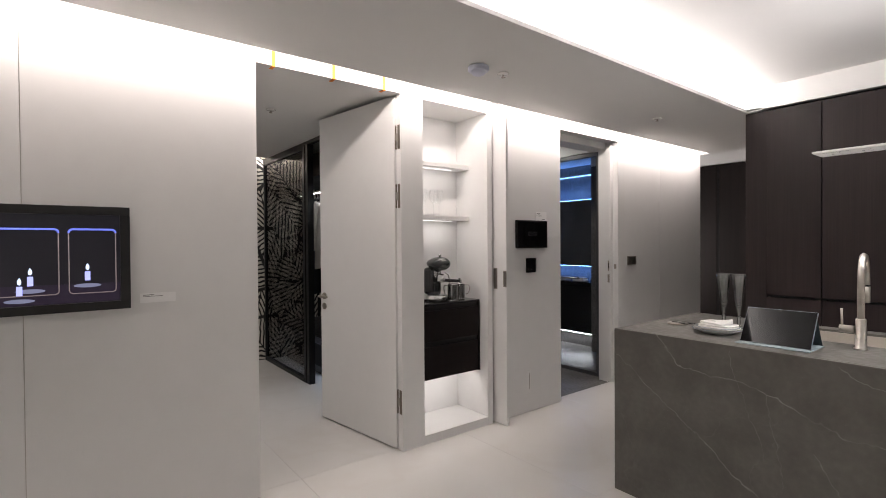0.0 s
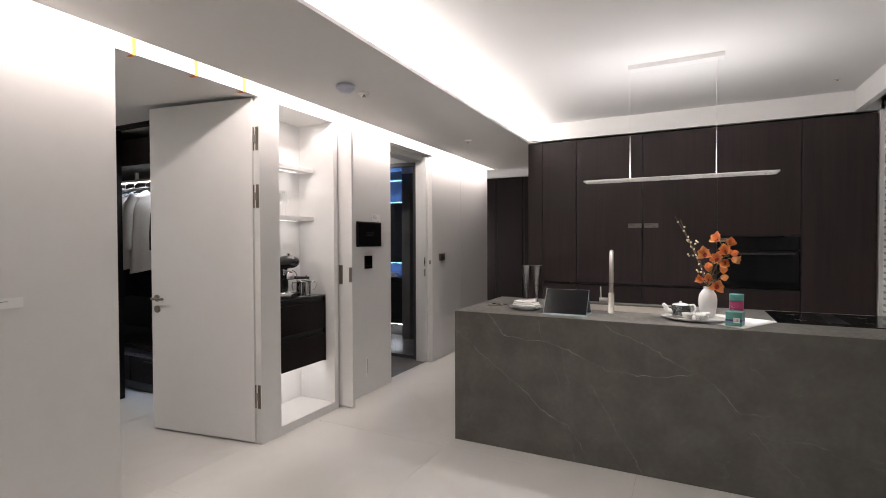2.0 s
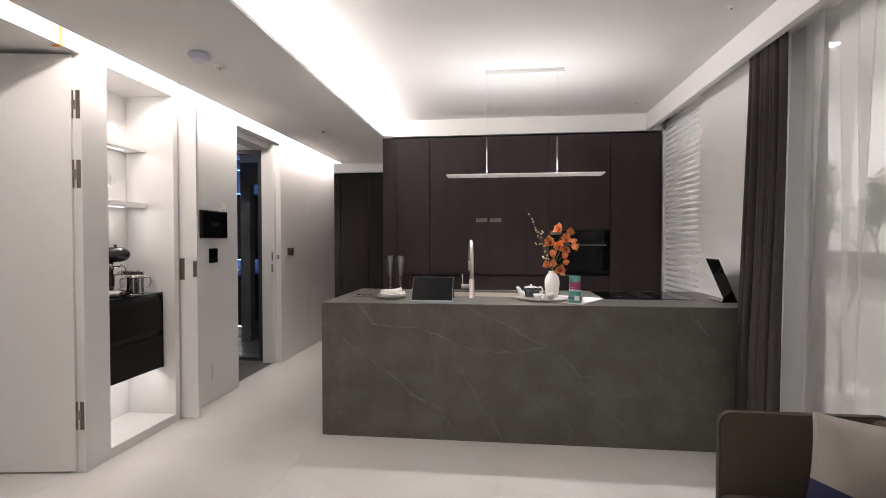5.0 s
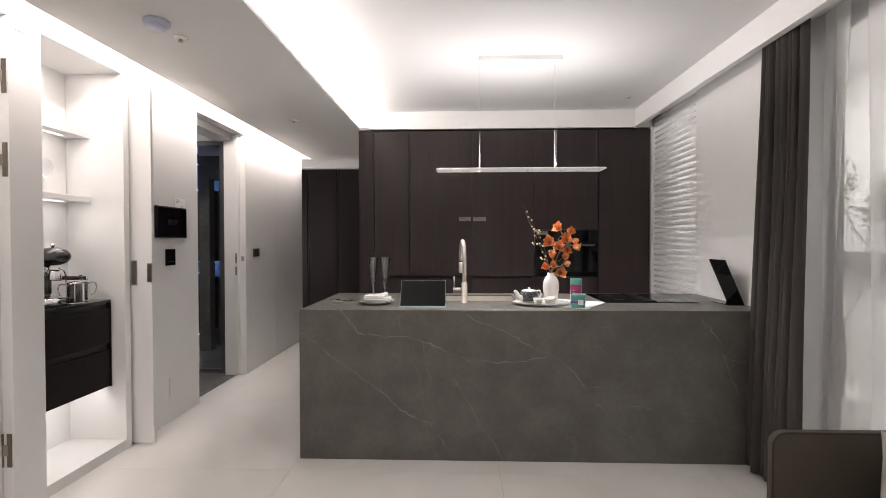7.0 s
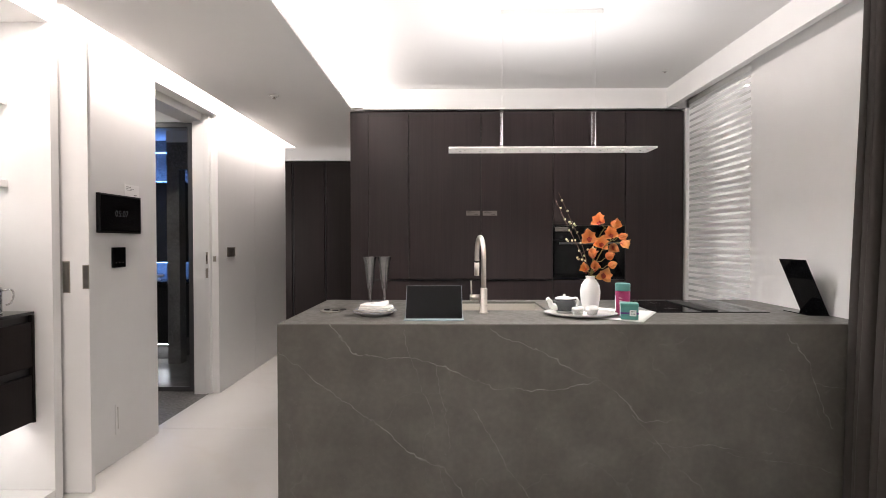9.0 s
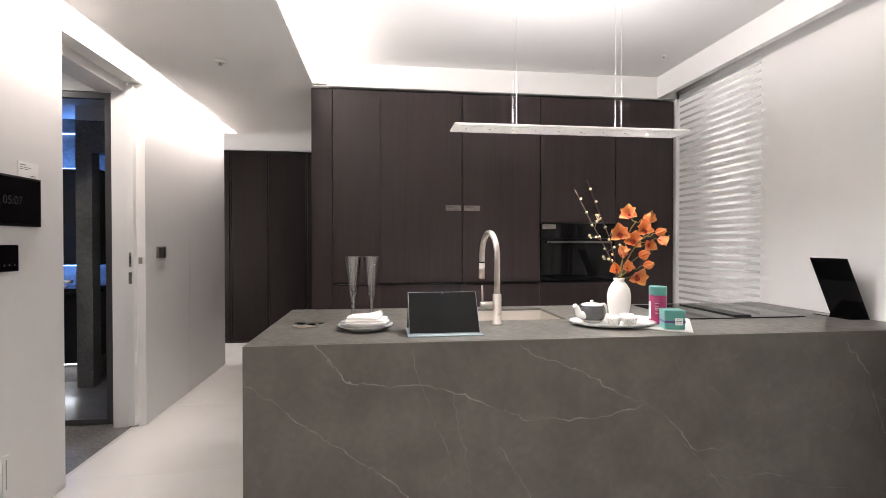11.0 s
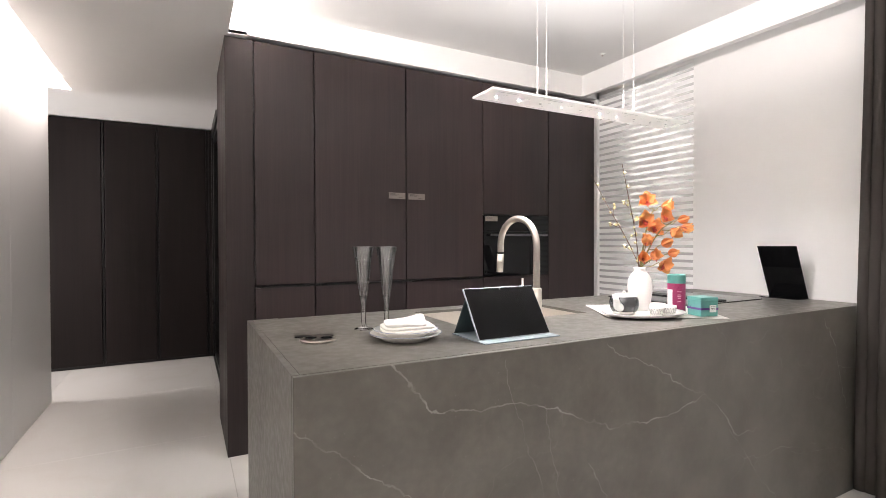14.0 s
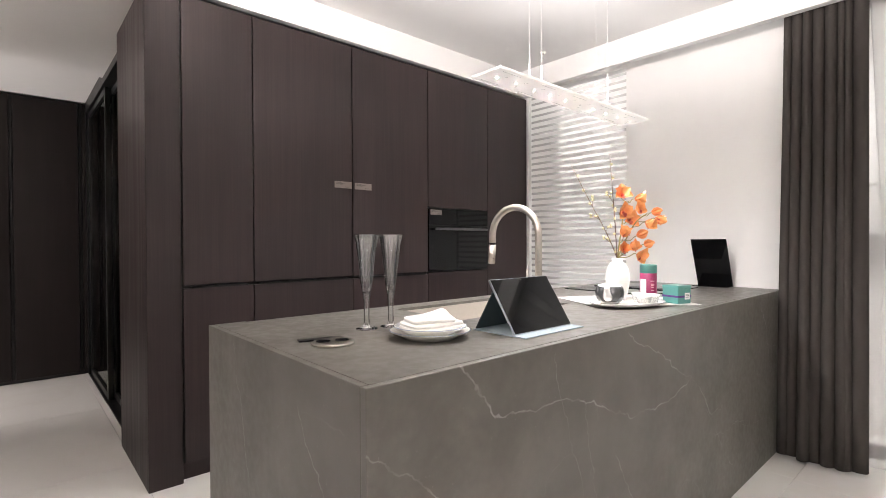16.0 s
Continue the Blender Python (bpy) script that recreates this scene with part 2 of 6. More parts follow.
def leaf_paper():
    """Wallpaper of cream palm fronds on black: fanned strokes in scattered cells."""
    m = material("leaf_wallpaper", (0.5, 0.47, 0.42), 0.7)
    n = Net(m)
    co = n.node("TexCoord").outputs["Object"]
    flat = n.vec("MULTIPLY", co, (0.0, 1.0, 0.8))
    v = n.node("TexVoronoi", Vector=flat, Scale=2.6)
    cell, spot = v.outputs["Color"], v.outputs["Position"]
    sp = n.node("SeparateColor", Color=cell)
    rel = n.node("SeparateXYZ", Vector=n.vec("SUBTRACT", flat, spot))
    turn = n.math("MULTIPLY", sp.outputs[0], 6.283)
    c, s = n.math("COSINE", turn), n.math("SINE", turn)
    a = n.math("ADD", n.math("MULTIPLY", rel.outputs["Y"], c), n.math("MULTIPLY", rel.outputs["Z"], s))
    b = n.math("SUBTRACT", n.math("MULTIPLY", rel.outputs["Z"], c), n.math("MULTIPLY", rel.outputs["Y"], s))
    wob = n.math("MULTIPLY", n.noise(co, 14, 2), 1.2)
    stroke = n.math("SINE", n.math("ADD", n.math("MULTIPLY", n.math("ADD", a, n.math("MULTIPLY", n.math("ABSOLUTE", b), -1.1)), 105.0), n.math("MULTIPLY", wob, 4.0)))
    rib = n.span(n.math("ABSOLUTE", b), 0.004, 0.008)
    edge = n.node("TexVoronoi", Vector=flat, Scale=2.6)
    edge.feature = "DISTANCE_TO_EDGE"
    f = n.math("MULTIPLY", n.math("MULTIPLY", n.span(stroke, -0.45, -0.1), rib), n.span(edge.outputs["Distance"], 0.025, 0.05))
    n.put(n.p.inputs["Base Color"], n.mix(f, (0.012, 0.011, 0.010), (0.52, 0.48, 0.42)))
    return m


def thin_glass(name, share=0.9, base=0.0):
    """Blown glass: clear, with a gloss that grows towards the rims."""
    m = material(name, (1, 1, 1), 0.0)
    n = Net(m)
    t = n.node("BsdfTransparent", Color=(0.97, 0.975, 0.975, 1))
    g = n.node("BsdfAnisotropic", Color=(1, 1, 1, 1), Roughness=0.03)
    f = n.node("Fresnel", IOR=1.5)
    x = n.node("MixShader", Fac=n.math("ADD", n.math("MULTIPLY", f.outputs[0], share), base))
    n.t.links.new(t.outputs[0], x.inputs[1])
    n.t.links.new(g.outputs[0], x.inputs[2])
    o = [k for k in n.t.nodes if k.type == "OUTPUT_MATERIAL"][0]
    n.t.links.new(x.outputs[0], o.inputs[0])
    return m


WHITE = material("white_lacquer", (0.75, 0.74, 0.725), 0.45, vary=0.02, scale=3, bump=0.03, bscale=200)
PAINT = material("white_paint", (0.78, 0.77, 0.755), 0.8, vary=0.02, scale=2, bump=0.06, bscale=250)
CEIL = material("ceiling_paint", (0.78, 0.77, 0.755), 0.9, vary=0.015, scale=2)
WOOD = dark_wood("dark_oak")
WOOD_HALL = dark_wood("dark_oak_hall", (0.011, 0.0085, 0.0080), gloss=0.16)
BLACK = material("black_lacquer", (0.012, 0.011, 0.011), 0.4, vary=0.1)
STONE = island_stone()
FLOOR = marble_floor()
GROUT = material("pale_grout", (0.50, 0.47, 0.43), 0.7, vary=0.05)
STEEL = material("brushed_steel", (0.62, 0.58, 0.53), 0.3, 1.0, vary=0.08, scale=20, stretch=(1, 1, 8))
SINK_STEEL = material("sink_steel", (0.52, 0.48, 0.43), 0.42, 0.55, vary=0.06, scale=20)
HINGE = material("dark_nickel", (0.20, 0.17, 0.135), 0.42, 1.0, vary=0.12, scale=30)
SATIN = material("satin_nickel", (0.36, 0.33, 0.29), 0.34, 1.0, vary=0.08, scale=30)
BLACK_METAL = material("black_metal", (0.014, 0.013, 0.013), 0.38, 0.6, vary=0.1)
BLACK_GLASS = material("black_glass", (0.005, 0.005, 0.0055), 0.05)
BLACK_GLASS.node_tree.nodes["Principled BSDF"].inputs["Specular IOR Level"].default_value = 0.25
GLASS = clear("clear_glass")
THIN = thin_glass("blown_glass", 0.9, 0.06)
THIN_STEM = thin_glass("solid_blown_glass", 0.9, 0.13)
THIN_FINE = thin_glass("fine_blown_glass", 0.4)
SMOKED = clear("smoked_glass", (0.30, 0.28, 0.26), 0.0, 1.2)
PAPER = material("paper_label", (0.86, 0.85, 0.84), 0.7, vary=0.03)
TAUPE_LABEL = material("taupe_label", (0.20, 0.17, 0.155), 0.6, vary=0.04)
INK = material("ink", (0.06, 0.055, 0.05), 0.7)
CHINA = material("white_china", (0.80, 0.785, 0.76), 0.16, vary=0.01)
CHINA_MATT = material("matt_china", (0.76, 0.745, 0.72), 0.42, vary=0.02, bump=0.05, bscale=90)
LINEN = material("white_linen", (0.80, 0.78, 0.75), 0.85, vary=0.03, bump=0.25, bscale=500)
CURTAIN = material("taupe_curtain", (0.041, 0.034, 0.030), 0.9, vary=0.12, scale=30, bump=0.3, bscale=500)
SOFA = material("olive_fabric", (0.070, 0.056, 0.040), 0.9, vary=0.14, scale=40, bump=0.4, bscale=700)
PIPING = material("dark_piping", (0.030, 0.025, 0.020), 0.85, vary=0.08)
GREY_STONE = material("grey_limestone", (0.20, 0.19, 0.18), 0.25, vary=0.42, scale=12)
GREY_FRAME = material("grey_aluminium", (0.085, 0.082, 0.085), 0.45, 0.25, vary=0.05)


# ---- mesh helpers ----
def box(bm, x0, x1, y0, y1, z0, z1, bevel=0.0, seg=2):
    made = bmesh.ops.create_cube(bm, size=1)["verts"]
    for v in made:
        v.co = Vector(((x0 + x1) / 2 + v.co.x * (x1 - x0), (y0 + y1) / 2 + v.co.y * (y1 - y0), (z0 + z1) / 2 + v.co.z * (z1 - z0)))
    if bevel:
        edges = list({e for v in made for e in v.link_edges})
        bmesh.ops.bevel(bm, geom=edges, offset=bevel, segments=seg, affect="EDGES", profile=0.5)
    return bm


def boxes(*args):
    bm = bmesh.new()
    for a in args:
        box(bm, *a)
    return bm


def lathe(bm, prof, cx=0.0, cy=0.0, seg=36, squash=1.0):
    """Turns a profile of (radius, height) round an upright axis."""
    rings = []
    for r, z in prof:
        if r < 1e-5:
            rings.append([bm.verts.new((cx, cy, z))])
        else:
            rings.append([bm.verts.new((cx + r * math.cos(6.28319 * i / seg), cy + squash * r * math.sin(6.28319 * i / seg), z)) for i in range(seg)])
    for a, b in zip(rings, rings[1:]):
        for i in range(seg):
            j = (i + 1) % seg
            q = [a[i % len(a)], a[j % len(a)], b[j % len(b)], b[i % len(b)]]
            q = list(dict.fromkeys(q))
            if len(q) > 2:
                bm.faces.new(q).smooth = True
    bmesh.ops.recalc_face_normals(bm, faces=bm.faces)
    return bm


def tube(bm, pts, radius, seg=12, radii=None):
    pts = [Vector(p) for p in pts]
    side, rings = None, []
    for i, p in enumerate(pts):
        d = (pts[min(i + 1, len(pts) - 1)] - pts[max(i - 1, 0)]).normalized()
        if side is None:
            side = d.orthogonal().normalized()
        side = (side - d * side.dot(d)).normalized()
        up = d.cross(side)
        r = radii[i] if radii else radius
        rings.append([bm.verts.new(p + r * (math.cos(6.28319 * k / seg) * side + math.sin(6.28319 * k / seg) * up)) for k in range(seg)])
    for a, b in zip(rings, rings[1:]):
        for k in range(seg):
            bm.faces.new((a[k], a[(k + 1) % seg], b[(k + 1) % seg], b[k])).smooth = True
    bm.faces.new(rings[0])
    bm.faces.new(rings[-1])
    bmesh.ops.recalc_face_normals(bm, faces=bm.faces)
    return bm


def smooth_line(pts, n=8):
    """Catmull-Rom points through the given ones."""
    p = [Vector(a) for a in pts]
    p = [2 * p[0] - p[1], *p, 2 * p[-1] - p[-2]]
    out = []
    for a, b, c, d in zip(p, p[1:], p[2:], p[3:]):
        for i in range(n):
            t = i / n
            out.append(0.5 * (2 * b + (c - a) * t + (2 * a - 5 * b + 4 * c - d) * t * t + (3 * b - a - 3 * c + d) * t ** 3))
    return out + [p[-2]]


def mesh_of(name, bm, mat):
    me = bpy.data.meshes.new(name)
    bm.to_mesh(me)
    bm.free()
    for m in (mat if isinstance(mat, (list, tuple)) else [mat]):
        me.materials.append(m)
    return me


def part(name, bm, mat, parent, label="", m=None):
    o = new(name, mesh_of(name, bm, mat))
    o.parent = parent
    if m is not None:
        o.matrix_basis = m
    return tagged(o, label)


def thing(name, at, label, category, group="", turn=0.0, kind=""):
    o = new(name)
    o.empty_display_size = 0.05
    o.matrix_basis = pose(*at, 0, 0, turn)
    return tagged(o, label, category, group, kind)


def solid(name, bm, mat, label="", category="", group="", kind="", m=None):
    o = new(name, mesh_of(name, bm, mat))
    if m is not None:
        o.matrix_basis = m
    return tagged(o, label, category, group, kind)


def structure(name, mat, *bxs):
    return solid(name, boxes(*bxs), mat, kind="structure")


def sheet(fn, nu, nv):
    """A grid of points fn(u, v), u and v from 0 to 1."""
    bm = bmesh.new()
    g = [[bm.verts.new(fn(i / nu, j / nv)) for j in range(nv + 1)] for i in range(nu + 1)]
    for i in range(nu):
        for j in range(nv):
            bm.faces.new((g[i][j], g[i + 1][j], g[i + 1][j + 1], g[i][j + 1])).smooth = True
    return bm


def thicken(o, t):
    s = o.modifiers.new("thickness", "SOLIDIFY")
    s.thickness = t
    s.offset = 0
    return o


# ---- structure ----
T = 0.12
structure("wall_west_1", WHITE, (XW - T, XW, -6.0, -2.5675, 0.004, 2.5))
structure("wall_west_2", WHITE, (XW - T, XW, -2.5645, -1.597, 0.004, 2.5))
structure("wall_seam_backing", GROUT, (XW - T, XW - 0.006, -2.5675, -2.5645, 0, 2.5))
structure("door_header_1", WHITE, (XW - T, XW, -1.597, -0.672, 2.370, 2.5))
structure("door_post_1", WHITE, (XW - T, XW, -0.672, -0.492, 0.0, 2.5, 0.002))
structure("niche_header", WHITE, (XW - T, XW, -0.492, 0.10, 2.36, 2.5))
structure("wall_west_3", WHITE, (XW - T, XW, 0.10, 0.148, 0.0, 2.5))
structure("wall_west_4", WHITE, (XW - T, XW, 0.215, 0.957, 0.004, 2.5, 0.0015))
structure("pocket_backing", BLACK, (XW - T, XW - 0.09, 0.148, 0.215, 0.0, 2.5))
structure("door_header_2", WHITE, (XW - 0.03, XW, 0.957, 1.83, 2.355, 2.5), (XW - 0.30, XW - 0.12, 0.957, 1.87, 2.30, 2.5))
structure("pocket_track", WHITE, (XW - 0.118, XW - 0.032, 0.958, 1.829, 2.362, 2.5))
structure("wall_west_5", WHITE, (XW - T, XW, 1.83, 2.6005, 0.004, 2.5, 0.0015))
structure("wall_west_6", WHITE, (XW - T, XW, 2.6035, 3.54, 0.004, 2.5, 0.0015))
structure("wall_seam_backing", GROUT, (XW - T, XW - 0.006, 2.6005, 2.6035, 0, 2.5))
structure("slot_cap", CEIL, (XW - T, -0.93, -6.0, 3.54, 2.5, 2.52))
structure("slot_end", CEIL, (XW, -0.93, 3.54, 3.56, SZ + 0.02, 2.5))
structure("ceiling_soffit", CEIL, (-0.975, 0.0, -6.0, 1.80, SZ, SZ + 0.02), (-0.975, 0.1, 1.80, 3.54, SZ, SZ + 0.02), (-2.6, 1.2, 3.52, 5.3, 2.434, 2.454), (-2.6, 1.2, 3.52, 3.54, SZ + 0.0202, 2.434))
structure("soffit_upstand", CEIL, (-0.945, -0.93, -6.0, 3.54, SZ + 0.02, 2.5), (-0.24, -0.225, -6.0, 1.80, SZ + 0.02, CZ))
structure("ceiling", CEIL, (-0.24, 3.05, -6.1, 1.82, CZ, CZ + 0.05))
# Unseen cover behind the ceiling band, added to keep sky light out
structure("sky_leak_cover", CEIL, (0.1, 3.05, 1.84, 3.54, 2.5, 2.52), (-0.945, 0.1, 1.82, 3.54, 2.5, 2.52))
structure("ceiling_band", PAINT, (-0.225, XR + 0.1, 1.80, 1.84, SZ + 0.005, CZ))
structure("ceiling_beam", PAINT, (2.62, 2.665, -6.0, 1.80, 2.39, CZ))
structure("curtain_box", PAINT, (2.665, 3.0, -6.0, 1.80, 2.50, CZ - 0.003))
structure("wall_east_1", PAINT, (XR, XR + 0.2, -0.12, 0.937, 0.0, 2.5))
structure("wall_east_2", PAINT, (XR, XR + 0.2, 0.937, 1.86, 0.0, 0.55), (XR, XR + 0.2, 1.80, 2.7, 0.55, 2.5))
structure("wall_north", BLACK, (0.16, XR + 0.2, 2.60, 2.72, 0.0, 2.5))
structure("wall_south", PAINT, (XW, 3.05, -6.1, -6.0, 0.0, CZ))
structure("wall_hall_end", BLACK, (-2.6, 1.2, 5.2, 5.3, 0.0, 2.5))
structure("wall_hall_west", PAINT, (-2.7, -2.6, 3.42, 5.3, 0.0, 2.5), (-2.6, XW - T, 3.42, 3.54, 0.0, 2.5))
# Painted black so the space behind the smoked glass stays dark
structure("hall_dark_backing", BLACK, (1.15, 1.2, 2.72, 5.2, 0.0, 2.5))
# balcony beyond the window wall
structure("window_frame_rail", GREY_FRAME, (2.983, 3.04, -6.0, -0.12, 0.0, 0.06), (2.983, 3.04, -6.0, -0.12, 2.44, 2.5), *[(2.98, 3.04, y, y + 0.06, 0.06, 2.44) for y in (-0.18, -2.3, -4.1, -6.0)])
structure("balcony_wall", PAINT, (4.1, 4.2, -6.0, 2.7, 0.0, 3.7), (2.98, 4.1, 2.6, 2.7, 0.0, 3.7))
# Out of view: added to carry the assumed lamps and shut out the sky
structure("balcony_added_ceiling", PAINT, (3.052, 4.2, -6.0, 2.7, 2.655, 2.70))
structure("balcony_rail", GREY_FRAME, (4.04, 4.095, -6.0, 2.6, 1.02, 1.22))


# ---- kitchen island ----
def build_island():
    isl = thing("kitchen_island", (0, 0, 0), "grey-brown veined stone island with waterfall sides, set against the wall", "kitchen island")
    part("front_panel", boxes((0.0, XR - 0.002, 0.0, 0.02, 0.0, 0.8999, 0.0022)), STONE, isl)
    part("side_panel", boxes((0.0, 0.02, 0.0203, 0.959, 0.0, 0.8999, 0.0022)), STONE, isl)
    part("body", boxes((0.021, XR - 0.002, 0.021, 0.93, 0.08, 0.66)), BLACK, isl)
    # one slab with the sink cut out and a rebate along the back
    xs, ys = (0.0203, 0.12, 0.69, 1.36, XR - 0.002), (0.0203, 0.46, 0.85, 0.945, 0.959)
    bm = bmesh.new()
    grid = [[bm.verts.new((x, y, 0.9)) for y in ys] for x in xs]
    faces = [bm.faces.new((grid[i][j], grid[i + 1][j], grid[i + 1][j + 1], grid[i][j + 1])) for i in range(4) for j in range(4) if (i, j) != (2, 1) and (j < 3 or i == 0)]
    for v in [v for v in bm.verts if not v.link_faces]:
        bm.verts.remove(v)
    down = bmesh.ops.extrude_face_region(bm, geom=faces)["geom"]
    for v in down:
        if isinstance(v, bmesh.types.BMVert):
            v.co.z = 0.8882
    bmesh.ops.recalc_face_normals(bm, faces=bm.faces)
    part("worktop", bm, STONE, isl)
    part("socle", boxes((0.05, XR - 0.002, 0.05, 0.90, 0.0, 0.08)), BLACK, isl)
    return isl


isl = build_island()
TOP = 0.9


def build_sink():
    s = thing("sink", (1.025, 0.655, 0.70), "undermounted brushed steel sink bowl in the stone worktop", "sink")
    x, y, h = 0.335, 0.195, 0.1875
    part("bowl", boxes((-x - 0.004, x + 0.004, -y - 0.004, y + 0.004, -0.006, 0.0), (-x - 0.006, -x, -y, y, 0, h), (x, x + 0.006, -y, y, 0, h),
                       (-x, x, -y - 0.006, -y, 0, h), (-x, x, y, y + 0.006, 0, h)), SINK_STEEL, s)
    bm = bmesh.new()
    lathe(bm, [(0.0, 0.002), (0.03, 0.002), (0.045, 0.006), (0.045, 0.0)], 0.0, 0.0, 24)
    part("drain", bm, SATIN, s)


build_sink()


def build_faucet():
    f = thing("faucet", (0.995, 0.355, TOP), "brushed nickel gooseneck pull-out kitchen faucet with side lever", "faucet")
    bm = bmesh.new()
    lathe(bm, [(0.0, 0), (0.026, 0), (0.026, 0.005), (0.0195, 0.007), (0.0195, 0.13), (0.0175, 0.135), (0.0, 0.135)])
    part("base", bm, STEEL, f)
    pts = [(0, 0, 0.13), (0, 0, 0.30)]
    for i in range(1, 17):
        a = math.pi * i / 16
        pts.append((-0.012 * (1 - math.cos(a)), 0.106 * (1 - math.cos(a)), 0.30 + 0.11 * math.sin(a)))
    pts.append((-0.024, 0.212, 0.272))
    part("neck", tube(bmesh.new(), pts, 0.0135, 20), STEEL, f)
    part("joint_ring", tube(bmesh.new(), [(-0.024, 0.212, 0.272), (-0.024, 0.212, 0.264)], 0.0125, 20), BLACK_METAL, f)
    part("spray_head", tube(bmesh.new(), [(-0.024, 0.212, 0.264), (-0.025, 0.217, 0.187)], 0.0145, 20), STEEL, f)
    part("valve", tube(bmesh.new(), [(-0.02, 0, 0.085), (-0.075, 0, 0.085)], 0.0165, 20), STEEL, f)
    part("lever", tube(bmesh.new(), [(-0.066, 0, 0.09), (-0.068, 0, 0.175)], 0.0045, 10), STEEL, f)


build_faucet()


def build_cooktop():
    c = thing("cooktop", (2.23, 0.615, TOP), "black glass induction cooktop with a central extractor grille", "cooktop")
    part("glass_plate", boxes((-0.305, 0.305, -0.255, 0.255, 0.0005, 0.006, 0.002)), BLACK_GLASS, c)
    part("extractor_grille", boxes((-0.045, 0.045, -0.22, 0.22, 0.006, 0.011, 0.002)), BLACK_METAL, c)
    for x in (-0.17, 0.17):
        for y in (-0.12, 0.12):
            part("zone_mark", boxes((x - 0.03, x + 0.03, y - 0.0008, y + 0.0008, 0.006, 0.0064), (x - 0.0008, x + 0.0008, y - 0.03, y + 0.03, 0.006, 0.0063)), SATIN, c)


build_cooktop()


def build_socket():
    s = thing("pop_up_socket", (0.155, 0.405, TOP), "round brushed steel flush power socket in the worktop", "power socket", turn=-20)
    bm = bmesh.new()
    lathe(bm, [(0.0, 0.0005), (0.055, 0.0005), (0.0575, 0.002), (0.0575, 0.006), (0.054, 0.008), (0.0, 0.008)], seg=40)
    part("ring", bm, SATIN, s)
    for x in (-0.024, 0.026):
        bm = bmesh.new()
        lathe(bm, [(0.0, 0.0083), (0.0185, 0.0083), (0.0195, 0.0095), (0.018, 0.0105), (0.0, 0.0095)], x, 0.004, 20, 0.8)
        part("cover", bm, BLACK_GLASS, s)
    solid("rubber_strip", boxes((-0.062, 0.062, -0.015, 0.015, 0.0005, 0.004, 0.001)), BLACK_METAL, "flat black cover strip lying on the stone worktop", "cover strip",
          m=pose(0.16, 0.482, TOP, 0, 0, -14))


build_socket()


def build_flute():
    g = thing("champagne_flute", (0.352, 0.542, TOP), "clear glass champagne flute with a flared rim", "wine glass", "flutes on the island")
    bm = bmesh.new()
    lathe(bm, [(0.0095, 0.014), (0.013, 0.006), (0.034, 0.0025), (0.0345, 0.0012), (0.034, 0.0002), (0.0, 0.0002)])
    part("foot", bm, THIN_STEM, g)
    bm = bmesh.new()
    lathe(bm, [(0.0095, 0.014), (0.0086, 0.05), (0.0096, 0.09), (0.0135, 0.116), (0.0125, 0.119), (0.0085, 0.112), (0.0, 0.108)])
    part("stem", bm, THIN_STEM, g)
    bm = bmesh.new()
    lathe(bm, [(0.0136, 0.1165), (0.0186, 0.145), (0.0205, 0.17), (0.0250, 0.215), (0.0330, 0.27), (0.040, 0.298), (0.0392, 0.2992), (0.0383, 0.2975),
               (0.0318, 0.27), (0.0238, 0.215), (0.0193, 0.17), (0.0165, 0.147), (0.0085, 0.130), (0.0, 0.127)])
    part("bowl", bm, THIN, g)
    bm = bmesh.new()
    for k in range(10):
        a = 6.28319 * k / 10
        tube(bm, [(r * math.cos(a), r * math.sin(a), z) for r, z in ((0.0187, 0.145), (0.0206, 0.17), (0.0251, 0.215), (0.0331, 0.27), (0.0372, 0.287))], 0.0006, 5)
    part("cut_flutes", bm, THIN_STEM, g)
    return g


flute = build_flute()
copy_thing(flute, pose(0.436, 0.528, TOP, 0, 0, 40))


RIM_PRINT = material("rim_print", (0.55, 0.56, 0.58), 0.2, vary=0.35, scale=110)


def plate_profile(r):
    return [(0.0, 0.004), (r * 0.55, 0.004), (r * 0.6, 0.0), (r * 0.66, 0.0), (r * 0.7, 0.005), (r * 0.98, 0.019), (r, 0.022), (r * 0.97, 0.0225), (r * 0.72, 0.0105), (r * 0.62, 0.0085), (0.0, 0.0085)]


def build_plates():
    for z, r, lab in ((TOP, 0.118, "white china dinner plate with a blue rim line"), (TOP + 0.0115, 0.106, "smaller white china plate stacked on a plate")):
        p = thing("plate", (0.416, 0.305, z), lab, "plate", "stacked plates")
        bm = bmesh.new()
        lathe(bm, plate_profile(r), seg=48)
        part("dish", bm, CHINA, p)
        bm = bmesh.new()
        lathe(bm, [(r * 0.985, 0.0232), (r * 1.001, 0.0226), (r * 1.001, 0.0216), (r * 0.985, 0.0232)], seg=48)
        if r < 0.11:
            band = bmesh.new()
            lathe(band, [(r * 0.735, 0.0122), (r * 0.955, 0.0224), (r * 0.958, 0.0229), (r * 0.735, 0.0127)], seg=48)
            part("rim_pattern", band, RIM_PRINT, p, "grey speckled rim pattern")
        part("rim_line", bm, material("rim_blue", (0.30, 0.34, 0.42), 0.2), p)


build_plates()


